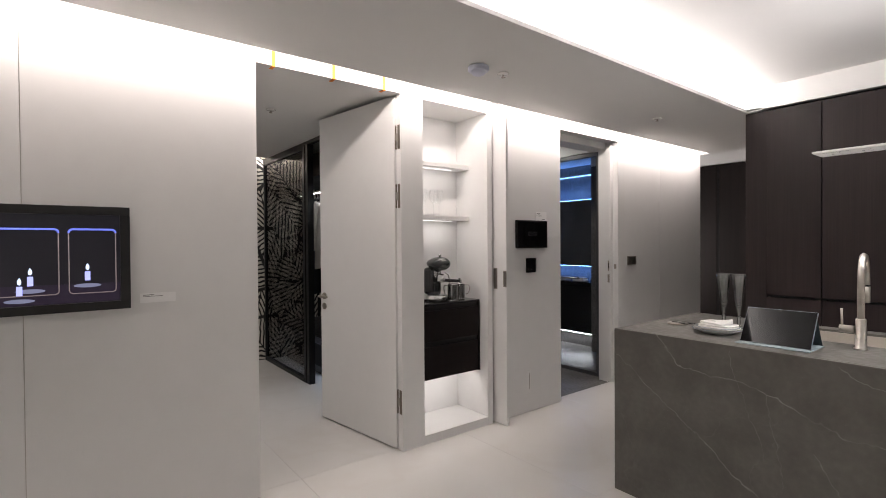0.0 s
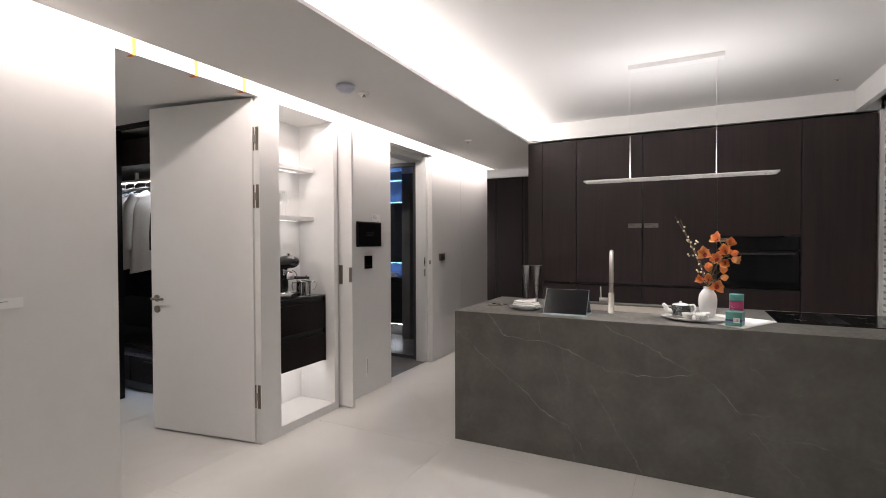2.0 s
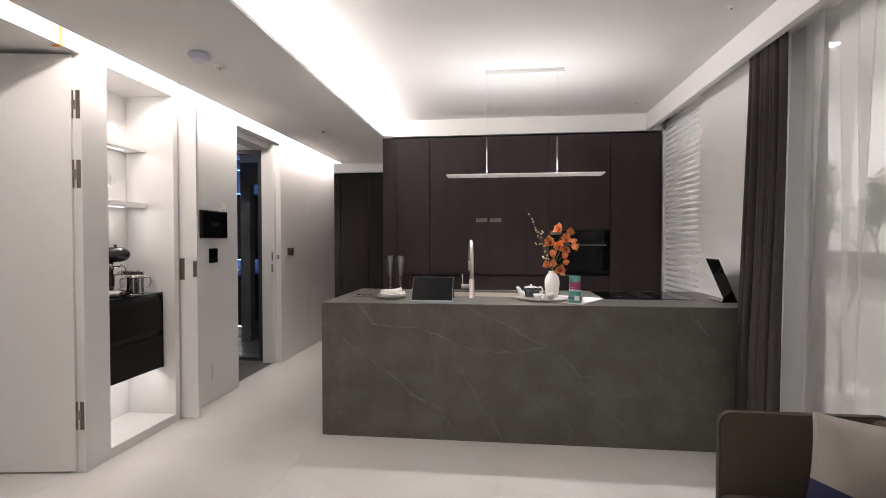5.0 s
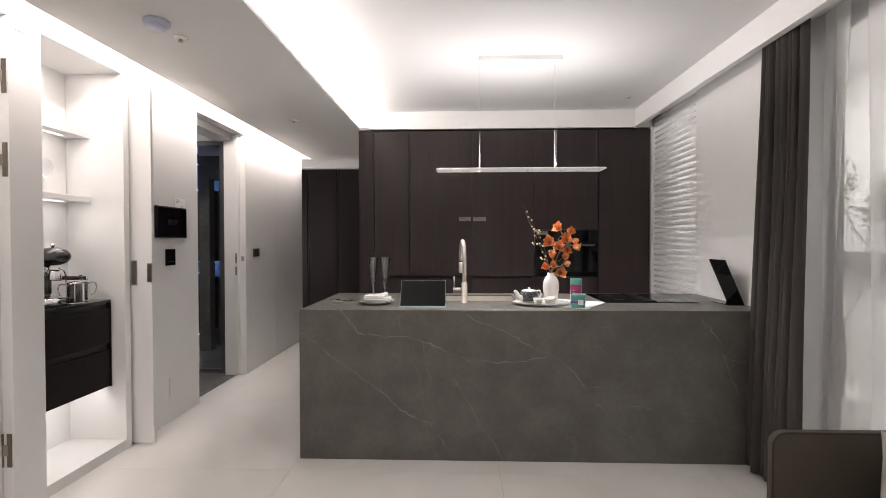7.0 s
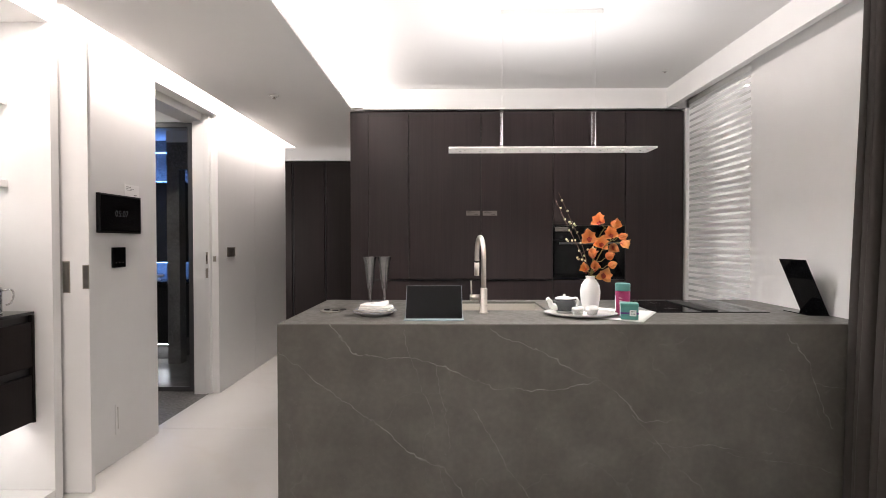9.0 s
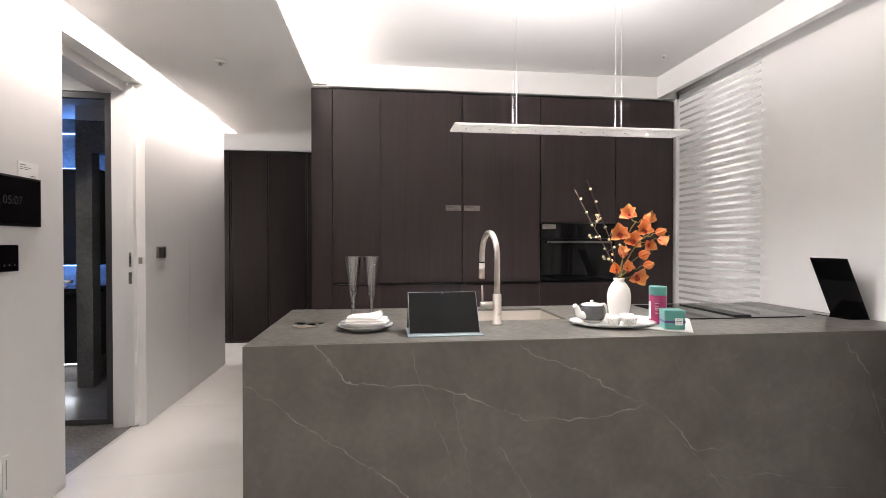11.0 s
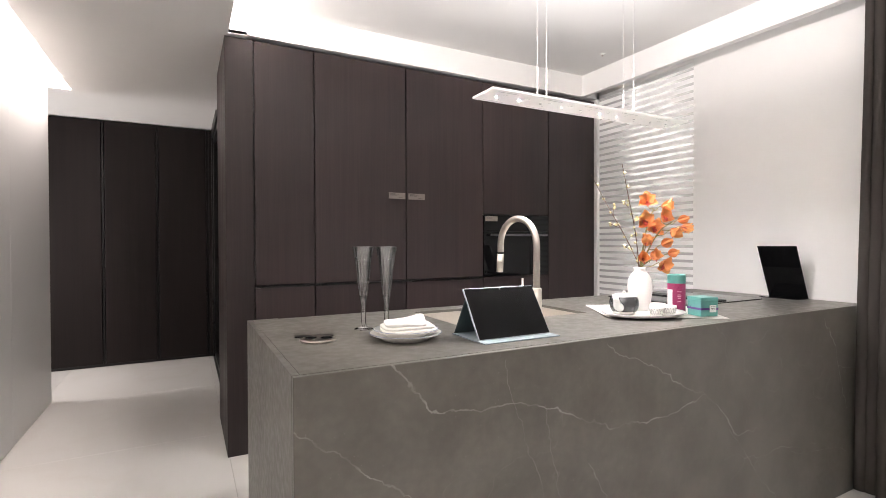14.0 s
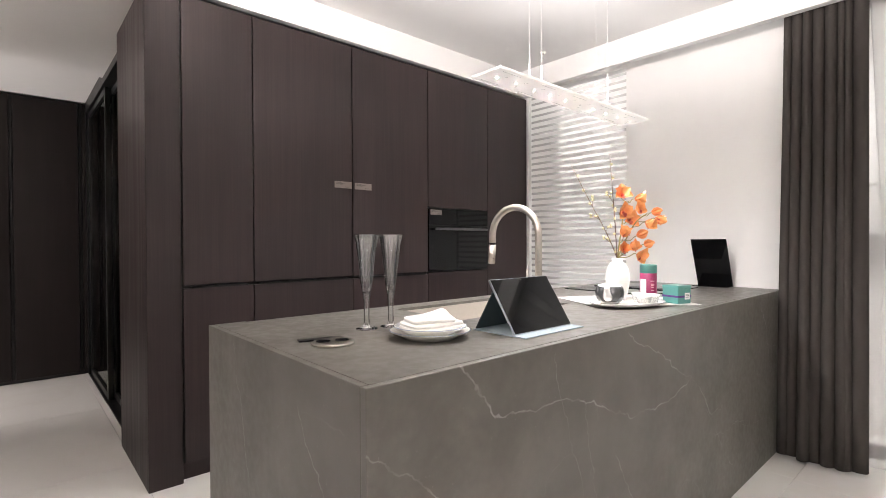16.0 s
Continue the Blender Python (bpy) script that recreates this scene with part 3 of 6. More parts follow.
def soft_slab(bm, cx, cy, z0, lx, ly, h, turn=0.0, wave=0.0, lift=0.0, seed=0.0):
    """A folded layer of cloth: a flat slab with rolled edges and a soft, uneven top."""
    c, s = math.cos(radians(turn)), math.sin(radians(turn))
    n, rings = 56, []
    for k in range(9):
        f = k / 8
        row = []
        for i in range(n):
            a = 6.28319 * i / n
            ca, sa = math.cos(a), math.sin(a)
            ex = math.copysign(abs(ca) ** 0.32, ca)
            ey = math.copysign(abs(sa) ** 0.32, sa)
            grow = [0.86, 0.965, 1.0, 1.0, 0.985, 0.93, 0.78, 0.45, 0.0][k]
            up = [0.0, 0.08, 0.3, 0.6, 0.85, 0.97, 1.0, 1.0, 1.0][k]
            x, y = lx / 2 * ex * grow, ly / 2 * ey * grow
            z = z0 + h * up + (wave * math.sin(31 * x + 17 * y + seed) + lift * max(0.0, x / lx + y / ly) ** 2) * up
            row.append(bm.verts.new((cx + c * x - s * y, cy + s * x + c * y, z)))
        rings.append(row)
    for a, b in zip(rings, rings[1:]):
        for i in range(n):
            bm.faces.new((a[i], a[(i + 1) % n], b[(i + 1) % n], b[i])).smooth = True
    bmesh.ops.remove_doubles(bm, verts=rings[-1], dist=1e-6)


def build_napkin():
    n = thing("folded_napkin", (0.425, 0.302, TOP + 0.0245), "folded white linen napkin lying on a plate", "napkin", turn=-12)
    bm = bmesh.new()
    soft_slab(bm, 0.0, 0.0, 0.0, 0.178, 0.122, 0.011, 0, 0.0012, 0.0, 0.4)
    part("bottom_fold", bm, LINEN, n)
    bm = bmesh.new()
    soft_slab(bm, -0.004, 0.002, 0.0105, 0.168, 0.116, 0.011, 3, 0.0016, 0.006, 1.7)
    part("middle_fold", bm, LINEN, n)
    bm = bmesh.new()
    soft_slab(bm, -0.012, -0.002, 0.021, 0.136, 0.100, 0.011, -5, 0.0020, 0.030, 2.9)
    part("top_fold", bm, LINEN, n)
    bm = bmesh.new()
    lathe(bm, [(0.0, 0.0350), (0.012, 0.0350), (0.0125, 0.0342), (0.012, 0.030)], -0.02, -0.012, 20, 0.8)
    part("label_dot", bm, CHINA, n)


build_napkin()


def build_tablet():
    t = thing("tablet_computer", (0.732, 0.12, TOP), "tablet with dark screen propped on its pale blue folding cover", "tablet")
    blue = material("pale_blue_cover", (0.27, 0.33, 0.37), 0.6, vary=0.03, bump=0.1, bscale=400)
    teal = material("slate_cover", (0.05, 0.075, 0.08), 0.6, vary=0.05, bump=0.1, bscale=400)
    part("cover_base", boxes((-0.148, 0.148, -0.03, 0.175, 0.0005, 0.004, 0.001)), blue, t)
    tilt = pose(0, 0.012, 0.005, 57, 0, 0)
    body = part("body", boxes((-0.142, 0.142, 0.0, 0.185, -0.007, 0.0, 0.002)), material("aluminium_edge", (0.40, 0.44, 0.48), 0.3, 0.9), t, "pale aluminium body", tilt)
    part("screen", boxes((-0.1395, 0.1395, 0.0025, 0.1825, 0.0002, 0.0012, 0.0003)), BLACK_GLASS, body)
    bm = bmesh.new()
    lathe(bm, [(0.0, 0.0013), (0.003, 0.0013), (0.003, 0.0012)], 0.0, 0.176, 12)
    part("camera_dot", bm, INK, body)
    bm = bmesh.new()
    box(bm, -0.142, 0.142, 0.0, 0.145, -0.003, 0.0, 0.001)
    part("cover_prop", bm, teal, t, m=pose(0, 0.17, 0.004, 121, 0, 0))


build_tablet()


def build_tea_set():
    cloth = solid("tea_cloth", sheet(lambda u, v: (1.94 + (1.53 - 1.94) * u + (1.73 - 1.94) * v, 0.385 + (0.64 - 0.385) * u + (0.045 - 0.385) * v,
                                                   TOP + 0.0025 + 0.0012 * math.sin(11 * u + 4 * v)), 16, 16), LINEN, "white linen cloth laid cornerwise under the tea things", "cloth")
    thicken(cloth, 0.002)
    z = TOP + 0.005
    tray = thing("serving_tray", (1.49, 0.262, z), "oval white china serving tray with a grey rim", "tray", turn=-12)
    bm = bmesh.new()
    r = 0.185
    lathe(bm, [(0.0, 0.002), (r * 0.8, 0.0), (r * 0.86, 0.002), (r, 0.013), (r * 0.985, 0.0145), (r * 0.86, 0.007), (0.0, 0.006)], seg=56, squash=0.72)
    part("dish", bm, CHINA, tray)
    bm = bmesh.new()
    lathe(bm, [(r * 0.99, 0.0155), (r * 1.004, 0.014), (r * 1.004, 0.0125), (r * 0.99, 0.0155)], seg=56, squash=0.72)
    part("rim_line", bm, material("rim_grey", (0.32, 0.33, 0.34), 0.3), tray)
    z += 0.007
    pot = thing("teapot", (1.415, 0.30, z), "white china teapot with a dark patterned belt", "teapot", turn=203)
    pot.scale = (1.1, 1.1, 1.1)
    bm = bmesh.new()
    lathe(bm, [(0.0, 0.0), (0.032, 0.0), (0.042, 0.008), (0.050, 0.022), (0.053, 0.04), (0.050, 0.058), (0.042, 0.070), (0.034, 0.074), (0.0, 0.075)])
    part("pot", bm, CHINA, pot)
    bm = bmesh.new()
    lathe(bm, [(0.0452, 0.0100), (0.0512, 0.022), (0.0538, 0.036), (0.0536, 0.046), (0.0515, 0.0570), (0.0452, 0.0675)], seg=36)
    m = material("patterned_belt", (0.03, 0.032, 0.036), 0.2)
    n = Net(m)
    sep = n.node("SeparateXYZ", Vector=n.node("TexCoord").outputs["Object"])
    turn_ = n.math("ARCTAN2", sep.outputs["Y"], sep.outputs["X"])
    dots = n.math("MULTIPLY", n.math("SINE", n.math("MULTIPLY", turn_, 44.0)), n.math("SINE", n.math("MULTIPLY", sep.outputs["Z"], 1050.0)))
    n.put(n.p.inputs["Base Color"], n.mix(n.span(dots, 0.35, 0.6, 0.0, 0.5), (0.018, 0.019, 0.022), (0.55, 0.56, 0.56)))
    part("belt", bm, m, pot, "dark belt with a fine pale pattern")
    part("spout", tube(bmesh.new(), smooth_line([(0.045, 0, 0.028), (0.072, 0, 0.036), (0.082, 0, 0.056), (0.096, 0, 0.072)], 5), 0.013, 14, [0.017 - 0.008 * i / 15 for i in range(16)]), CHINA, pot)
    part("handle", tube(bmesh.new(), smooth_line([(-0.044, 0, 0.064), (-0.072, 0, 0.066), (-0.082, 0, 0.042), (-0.068, 0, 0.022), (-0.048, 0, 0.018)], 6), 0.0052, 10), CHINA, pot)
    bm = bmesh.new()
    lathe(bm, [(0.0, 0.088), (0.006, 0.087), (0.007, 0.082), (0.004, 0.079), (0.018, 0.0775), (0.03, 0.0745), (0.0, 0.0735)], seg=24)
    part("lid", bm, CHINA, pot)
    cup = thing("tea_cup", (1.452, 0.168, z), "small white china tea cup with a grey lattice pattern", "cup", "tea cups on the tray")
    bm = bmesh.new()
    lathe(bm, [(0.0, 0.0), (0.018, 0.0), (0.020, 0.004), (0.028, 0.028), (0.031, 0.042), (0.0295, 0.042), (0.0265, 0.028), (0.017, 0.006), (0.0, 0.005)])
    part("bowl", bm, CHINA, cup)
    bm = bmesh.new()
    for i in range(18):
        a = 6.28319 * i / 18
        for s in (-1, 1):
            tube(bm, [(0.0222 * math.cos(a), 0.0222 * math.sin(a), 0.0105), (0.0302 * math.cos(a + s * 0.35), 0.0302 * math.sin(a + s * 0.35), 0.035)], 0.0007, 4)
    part("lattice", bm, material("lattice_grey", (0.17, 0.18, 0.19), 0.3), cup)
    copy_thing(cup, pose(1.522, 0.166, z, 0, 0, 50))
    copy_thing(cup, pose(1.545, 0.235, z, 0, 0, 90))
    # tins
    zt = TOP + 0.005
    tin = thing("tea_tin", (1.712, 0.272, zt), "round tea tin, magenta wrap with teal lid", "tin", turn=-48)
    magenta = material("magenta_wrap", (0.30, 0.02, 0.10), 0.3, vary=0.25, scale=40)
    teal = material("teal_tin", (0.10, 0.30, 0.27), 0.3, vary=0.05, scale=25)
    bm = bmesh.new()
    lathe(bm, [(0.0, 0.0), (0.036, 0.0), (0.037, 0.002), (0.037, 0.132), (0.0, 0.132)])
    part("can", bm, magenta, tin)
    bm = bmesh.new()
    lathe(bm, [(0.0375, 0.125), (0.0378, 0.16), (0.036, 0.164), (0.033, 0.161), (0.0, 0.161)])
    part("lid", bm, teal, tin, "teal lid")
    bm = bmesh.new()
    for i in range(10):
        a = -2.1 - 0.9 * i / 10 * 1.0
        b = a - 0.09
        q = [(0.0374 * math.cos(c), 0.0374 * math.sin(c), h) for c, h in ((a, 0.02), (b, 0.02), (b, 0.098), (a, 0.098))]
        bm.faces.new([bm.verts.new(p) for p in q])
    part("side_label", bm, PAPER, tin)
    bm = bmesh.new()
    for h, w in ((0.088, 0.5), (0.074, 0.42), (0.067, 0.42), (0.060, 0.34), (0.046, 0.4)):
        for i in range(8):
            a = -1.35 - w / 2 + w * i / 8
            q = [(0.0375 * math.cos(c), 0.0375 * math.sin(c), k) for c, k in ((a, h), (a + w / 8, h), (a + w / 8, h + 0.0028), (a, h + 0.0028))]
            bm.faces.new([bm.verts.new(p) for p in q])
    part("print_bars", bm, material("pink_print", (0.75, 0.45, 0.5), 0.4), tin)
    cadd = thing("tea_caddy", (1.695, 0.137, zt), "square teal tea tin with a purple band and cream label", "tin", turn=-16)
    cadd.scale = (0.9, 0.9, 0.9)
    part("body", boxes((-0.045, 0.045, -0.045, 0.045, 0.0, 0.074, 0.004)), teal, cadd)
    part("lid", boxes((-0.0462, 0.0462, -0.0462, 0.0462, 0.068, 0.088, 0.004)), teal, cadd)
    part("band", boxes((-0.0456, 0.0456, -0.0456, 0.0456, 0.030, 0.040)), material("purple_band", (0.10, 0.03, 0.20), 0.35), cadd, "purple band")
    lab = part("label", boxes((0.0, 0.034, -0.0468, -0.0455, 0.020, 0.052)), PAPER, cadd, "cream paper label")
    part("print_bars", boxes(*[(0.005, 0.029, -0.0474, -0.0466, h, h + 0.002) for h in (0.044, 0.037, 0.030)]), INK, lab)


build_tea_set()


def build_vase():
    v = thing("vase", (1.565, 0.345, TOP + 0.004), "matt white ceramic bottle vase holding orchids and twigs", "vase")
    bm = bmesh.new()
    lathe(bm, [(0.0, 0.0), (0.029, 0.0), (0.034, 0.004), (0.044, 0.04), (0.051, 0.085), (0.0525, 0.115), (0.047, 0.148), (0.033, 0.172), (0.024, 0.180), (0.022, 0.187), (0.0255, 0.196),
               (0.0235, 0.197), (0.0195, 0.187), (0.021, 0.178), (0.03, 0.16), (0.03, 0.10), (0.0, 0.09)], seg=44)
    part("body", bm, CHINA_MATT, v)


build_vase()


def petal_mesh(bm, length, width, m, cup=0.25, curl=0.0):
    nu, nv = 9, 6
    g = []
    for i in range(nu + 1):
        u = i / nu
        w = width * (math.sin(math.pi * (0.06 + 0.94 * u ** 0.92)) ** 0.75 if u < 1 else 0.02)
        row = []
        for j in range(nv + 1):
            q = 2 * j / nv - 1
            lift = cup * length * u * u * (1 - 0.4 * u) - curl * length * max(0.0, u - 0.6) ** 2 * 3
            row.append(bm.verts.new(m @ Vector((length * u, w * q, lift + 0.45 * w * q * q - 0.10 * w * (1 - abs(q)) * u))))
        g.append(row)
    for i in range(nu):
        for j in range(nv):
            bm.faces.new((g[i][j], g[i + 1][j], g[i + 1][j + 1], g[i][j + 1])).smooth = True


def petal_colour():
    m = material("orange_petal", (0.72, 0.19, 0.045), 0.5)
    n = Net(m)
    co = n.node("TexCoord").outputs["Object"]
    far = n.vec("LENGTH", co)
    k = n.math("ADD", n.math("MULTIPLY", n.noise(co, 60, 4), 0.5), n.math("MULTIPLY", far, 12.0))
    jig = n.node("ObjectInfo").outputs["Random"]
    c = n.mix(n.span(k, 0.25, 1.0), (0.72, 0.21, 0.05), (0.90, 0.47, 0.17))
    c = n.mix(n.math("MULTIPLY", jig, 0.4), c, (0.84, 0.32, 0.14))
    vein = n.math("MULTIPLY", n.span(n.noise(n.vec("MULTIPLY", co, (1, 1, 0.15)), 420, 2), 0.52, 0.66), 0.25)
    c = n.mix(vein, c, (0.52, 0.10, 0.03))
    n.put(n.p.inputs["Base Color"], c)
    n.p.inputs["Subsurface Weight"].default_value = 0.15
    n.p.inputs["Subsurface Radius"].default_value = (0.01, 0.004, 0.002)
    return m


def build_flowers():
    petal, lip = petal_colour(), material("wine_lip", (0.42, 0.05, 0.03), 0.45, vary=0.3, scale=80)
    green = material("green_stalk", (0.20, 0.17, 0.05), 0.5, vary=0.2, scale=40)
    bark = material("twig_bark", (0.10, 0.055, 0.04), 0.8, vary=0.25, scale=90, bump=0.4, bscale=300)
    bud = material("pale_bud", (0.62, 0.56, 0.34), 0.7, vary=0.2, scale=200)
    shapes = []
    # wide open, half open and a closed bud; three sepals behind two petals
    for opening, size, wide in ((0.66, 1.0, 1.0), (0.42, 1.0, 1.0), (0.16, 0.9, 0.92)):
        bm = bmesh.new()
        for a, ln, w, extra in ((90, 0.046, 0.0150, 0.0), (212, 0.044, 0.0145, -4), (328, 0.044, 0.0145, -4), (28, 0.043, 0.0160, 8), (152, 0.043, 0.0160, 8)):
            petal_mesh(bm, ln * size, w * wide * 1.18, pose(0, 0, 0, 0, 0, a) @ pose(0, 0, 0, 0, -(88 - 84 * opening + extra), 0), 0.30, 0.35 * opening)
        shapes.append(mesh_of("flower", bm, petal))
        bm = bmesh.new()
        petal_mesh(bm, 0.024, 0.0105, pose(0, 0, 0.002, 0, 0, -90) @ pose(0, 0, 0, 0, -38, 0), 0.35, 1.0)
        lathe(bm, [(0.0, 0.0), (0.0045, 0.002), (0.004, 0.013), (0.0, 0.016)], seg=10)
        shapes.append(mesh_of("lip", bm, lip))
    rng = random.Random(5)
    neck = Vector((1.565, 0.345, TOP + 0.19))
    root = (0, 0, -0.09)

    def spray(label, pts, blooms):
        """A stalk through the points given, with blooms at their places, each turned its own way."""
        o = thing("orchid_spray", neck, label, "flower", "flowers in the vase")
        line = smooth_line([root, (0, 0, 0.0), *pts], 8)
        part("stalk", tube(bmesh.new(), line, 0.0035, 8, [0.0042 - 0.0018 * i / len(line) for i in range(len(line))]), green, o)
        for q, face, kind in blooms:
            q, face = Vector(q), Vector(face).normalized()
            p = min((a for a in line[8:] if a.z < q.z - 0.012), key=lambda a: (a - q).length, default=line[8])
            back = q - face * 0.012
            part("pedicel", tube(bmesh.new(), smooth_line([p, p.lerp(back, 0.55) + Vector((0, 0, -0.008)), back, q], 4), 0.0019, 6), green, o)
            turn = face.to_track_quat("Z", "Y").to_matrix().to_4x4() @ pose(0, 0, 0, 0, 0, rng.uniform(-18, 18))
            b = new("flower", shapes[2 * kind])
            b.parent, b.matrix_basis = o, Matrix.Translation(q) @ turn @ Matrix.Scale(rng.uniform(1.15, 1.32), 4)
            if kind < 2:
                c = new("lip", shapes[2 * kind + 1])
                c.parent = b

    spray("tall spray of open orange orchids in the vase", [(0.018, -0.004, 0.11), (0.045, -0.008, 0.22), (0.075, -0.014, 0.272)],
          [((0.059, 0.012, 0.296), (-0.55, -0.55, 0.45), 0), ((0.101, -0.030, 0.282), (0.35, -0.75, 0.1), 1), ((-0.012, -0.024, 0.214), (-0.35, -0.9, 0.1), 0), ((0.056, -0.022, 0.183), (-0.35, -0.85, 0.15), 0),
           ((0.005, -0.026, 0.106), (-0.1, -0.35, 0.9), 1)])
    spray("leaning spray of orange orchids in the vase", [(0.028, -0.028, 0.10), (0.062, -0.058, 0.175), (0.098, -0.090, 0.212)],
          [((0.092, -0.041, 0.228), (-0.15, -0.85, 0.3), 0), ((0.116, -0.103, 0.216), (0.5, -0.5, 0.2), 2), ((0.088, -0.088, 0.170), (-0.15, -0.9, -0.2), 1), ((0.116, -0.118, 0.188), (0.75, -0.45, -0.15), 1),
           ((0.066, -0.058, 0.111), (0.45, -0.6, 0.35), 2)])
    spray("low spray of orange orchids over the vase rim", [(0.012, -0.030, 0.035), (0.036, -0.062, 0.06)],
          [((0.066, -0.092, 0.072), (0.6, -0.55, 0.2), 2), ((-0.028, -0.035, 0.046), (-0.55, -0.7, 0.35), 1), ((0.002, -0.060, 0.052), (-0.1, -0.8, 0.5), 1), ((0.048, -0.066, 0.028), (-0.05, -0.9, -0.25), 0)])

    def twig(label, pts, sides):
        o = thing("budding_twig", neck, label, "twig", "flowers in the vase")
        line = smooth_line(pts, 10)
        part("branch", tube(bmesh.new(), line, 0.002, 7, [0.0030 - 0.0016 * i / len(line) for i in range(len(line))]), bark, o)
        spots = [(line[i], Vector((rng.uniform(-1, 1), rng.uniform(-1, 1), 0.3)).normalized() * 0.006) for i in range(len(line) // 3, len(line), 4)]
        for u, dx, dz in sides:
            a = line[int(u * (len(line) - 1))]
            q = [a, a + Vector((dx * 0.5, 0.01, dz * 0.6)), a + Vector((dx, 0.015, dz))]
            part("side_branch", tube(bmesh.new(), smooth_line(q, 5), 0.0013, 6), bark, o)
            spots += [(q[2], Vector((0, 0, 0.003))), (q[1], Vector((0.004, 0, 0.004))), (q[2] + Vector((0.008, 0, -0.006)), Vector((0, 0.004, 0)))]
        for s, off in spots:
            bm = bmesh.new()
            lathe(bm, [(0.0, -0.0065), (0.0050, -0.0035), (0.0064, 0.001), (0.0046, 0.005), (0.0, 0.0065)], seg=9)
            part("bud", bm, bud, o, m=Matrix.Translation(s + off) @ pose(0, 0, 0, rng.uniform(-60, 60), rng.uniform(-60, 60), 0))

    twig("bare brown twig with pale catkin buds", [root, (0, 0, 0.0), (-0.040, 0.035, 0.13), (-0.095, 0.085, 0.27), (-0.155, 0.14, 0.43)], [(0.50, 0.07, 0.03), (0.60, -0.05, 0.02), (0.42, -0.04, 0.03), (0.72, 0.02, 0.05)])
    twig("second bare twig with pale catkin buds", [root, (-0.004, 0, 0.0), (-0.045, -0.012, 0.17), (-0.115, -0.038, 0.31), (-0.185, -0.065, 0.45)], [(0.55, 0.035, 0.03), (0.66, -0.03, 0.04)])


build_flowers()


def build_easel():
    e = thing("sign_stand", (2.70, 0.345, TOP), "black glossy tilted sign stand beside the wall", "sign stand")
    part("foot", boxes((-0.04, 0.062, -0.1, 0.1, 0.0005, 0.005, 0.001)), BLACK_GLASS, e)
    part("panel", boxes((-0.004, 0.0, -0.1, 0.1, 0.0, 0.31, 0.001)), BLACK_GLASS, e, m=pose(0.06, 0, 0.004, 0, -23, 0))


build_easel()


# ---- tall cabinets ----
FY = 1.82          # front plane
GAP = 0.003


def front(x0, x1, z0, z1):
    return boxes((x0 + GAP, x1 - GAP, FY, FY + 0.02, z0 + GAP, z1 - GAP, 0.0012))


def tall_unit(x0, x1, lower, label, oven=False):
    c = thing("tall_cabinet", (0, 0, 0), label, "cabinet", "tall kitchen cabinets")
    if oven:
        part("lower_body", boxes((x0, x1, FY + 0.021, 2.57, 0.1, 0.955)), BLACK, c)
        part("upper_body", boxes((x0, x1, FY + 0.021, 2.57, 1.43, 2.375)), BLACK, c)
    else:
        part("body", boxes((x0, x1, FY + 0.021, 2.57, 0.1, 2.375)), BLACK, c)
    part("plinth", boxes((x0, x1, FY + 0.06, FY + 0.08, 0.0, 0.1)), WOOD, c)
    if lower:
        part("door", front(x0, x1, 1.418 if oven else 0.968, 2.375), WOOD, c)
        d = part("drawer_front", front(x0, x1, 0.1, 0.957 if not oven else 0.966), WOOD, c)
        if not oven:
            part("finger_pull", boxes((x0 + 0.035, x1 - 0.035, FY - 0.009, FY + 0.03, 0.959, 0.963), (x0 + 0.035, x1 - 0.035, FY - 0.009, FY - 0.007, 0.954, 0.959)), BLACK_METAL, d)
    else:
        part("door", front(x0, x1, 0.1, 2.375), WOOD, c)
    return c


tall_unit(0.133, 0.476, True, "narrow tall dark oak cabinet with upper door and drawer")
tall_unit(0.476, 1.080, True, "tall dark oak cabinet with upper door and drawer")
tall_unit(1.080, 1.684, True, "tall dark oak cabinet with upper door and drawer")
tall_unit(1.684, 2.287, True, "tall dark oak oven housing with doors", True)
tall_unit(2.287, 2.772, False, "tall dark oak cabinet with one full-height door")
sidep = thing("cabinet_side_panel", (0, 0, 0), "dark oak end panel closing the tall cabinets", "cabinet panel")
part("front_strip", boxes((-0.018, 0.131, FY + 0.015, FY + 0.035, 0.0, 2.38, 0.0012)), WOOD, sidep)
part("side_board", boxes((-0.018, 0.004, FY + 0.0355, 2.57, 0.0, 2.38, 0.0012)), WOOD, sidep)
part("core", boxes((0.0045, 0.131, FY + 0.036, 2.57, 0.0, 2.38)), BLACK, sidep)


def build_oven():
    o = thing("oven", (0, 0, 0), "black glass built-in oven with a steel bar handle", "oven")
    x0, x1 = 1.688, 2.283
    part("case", boxes((x0 + 0.01, x1 - 0.01, FY + 0.02, 2.3, 0.972, 1.412)), BLACK, o)
    part("control_panel", boxes((x0, x1, FY - 0.004, FY + 0.02, 1.300, 1.414, 0.002)), BLACK_GLASS, o)
    d = part("oven_door", boxes((x0, x1, FY - 0.004, FY + 0.02, 0.970, 1.296, 0.002)), BLACK_GLASS, o)
    h = part("handle", boxes((x0 + 0.04, x1 - 0.04, FY - 0.045, FY - 0.028, 1.262, 1.278, 0.003)), GREY_FRAME, d)
    part("handle_post", boxes((x0 + 0.06, x0 + 0.075, FY - 0.03, FY - 0.003, 1.264, 1.276), (x1 - 0.075, x1 - 0.06, FY - 0.03, FY - 0.003, 1.264, 1.276)), GREY_FRAME, d)


build_oven()


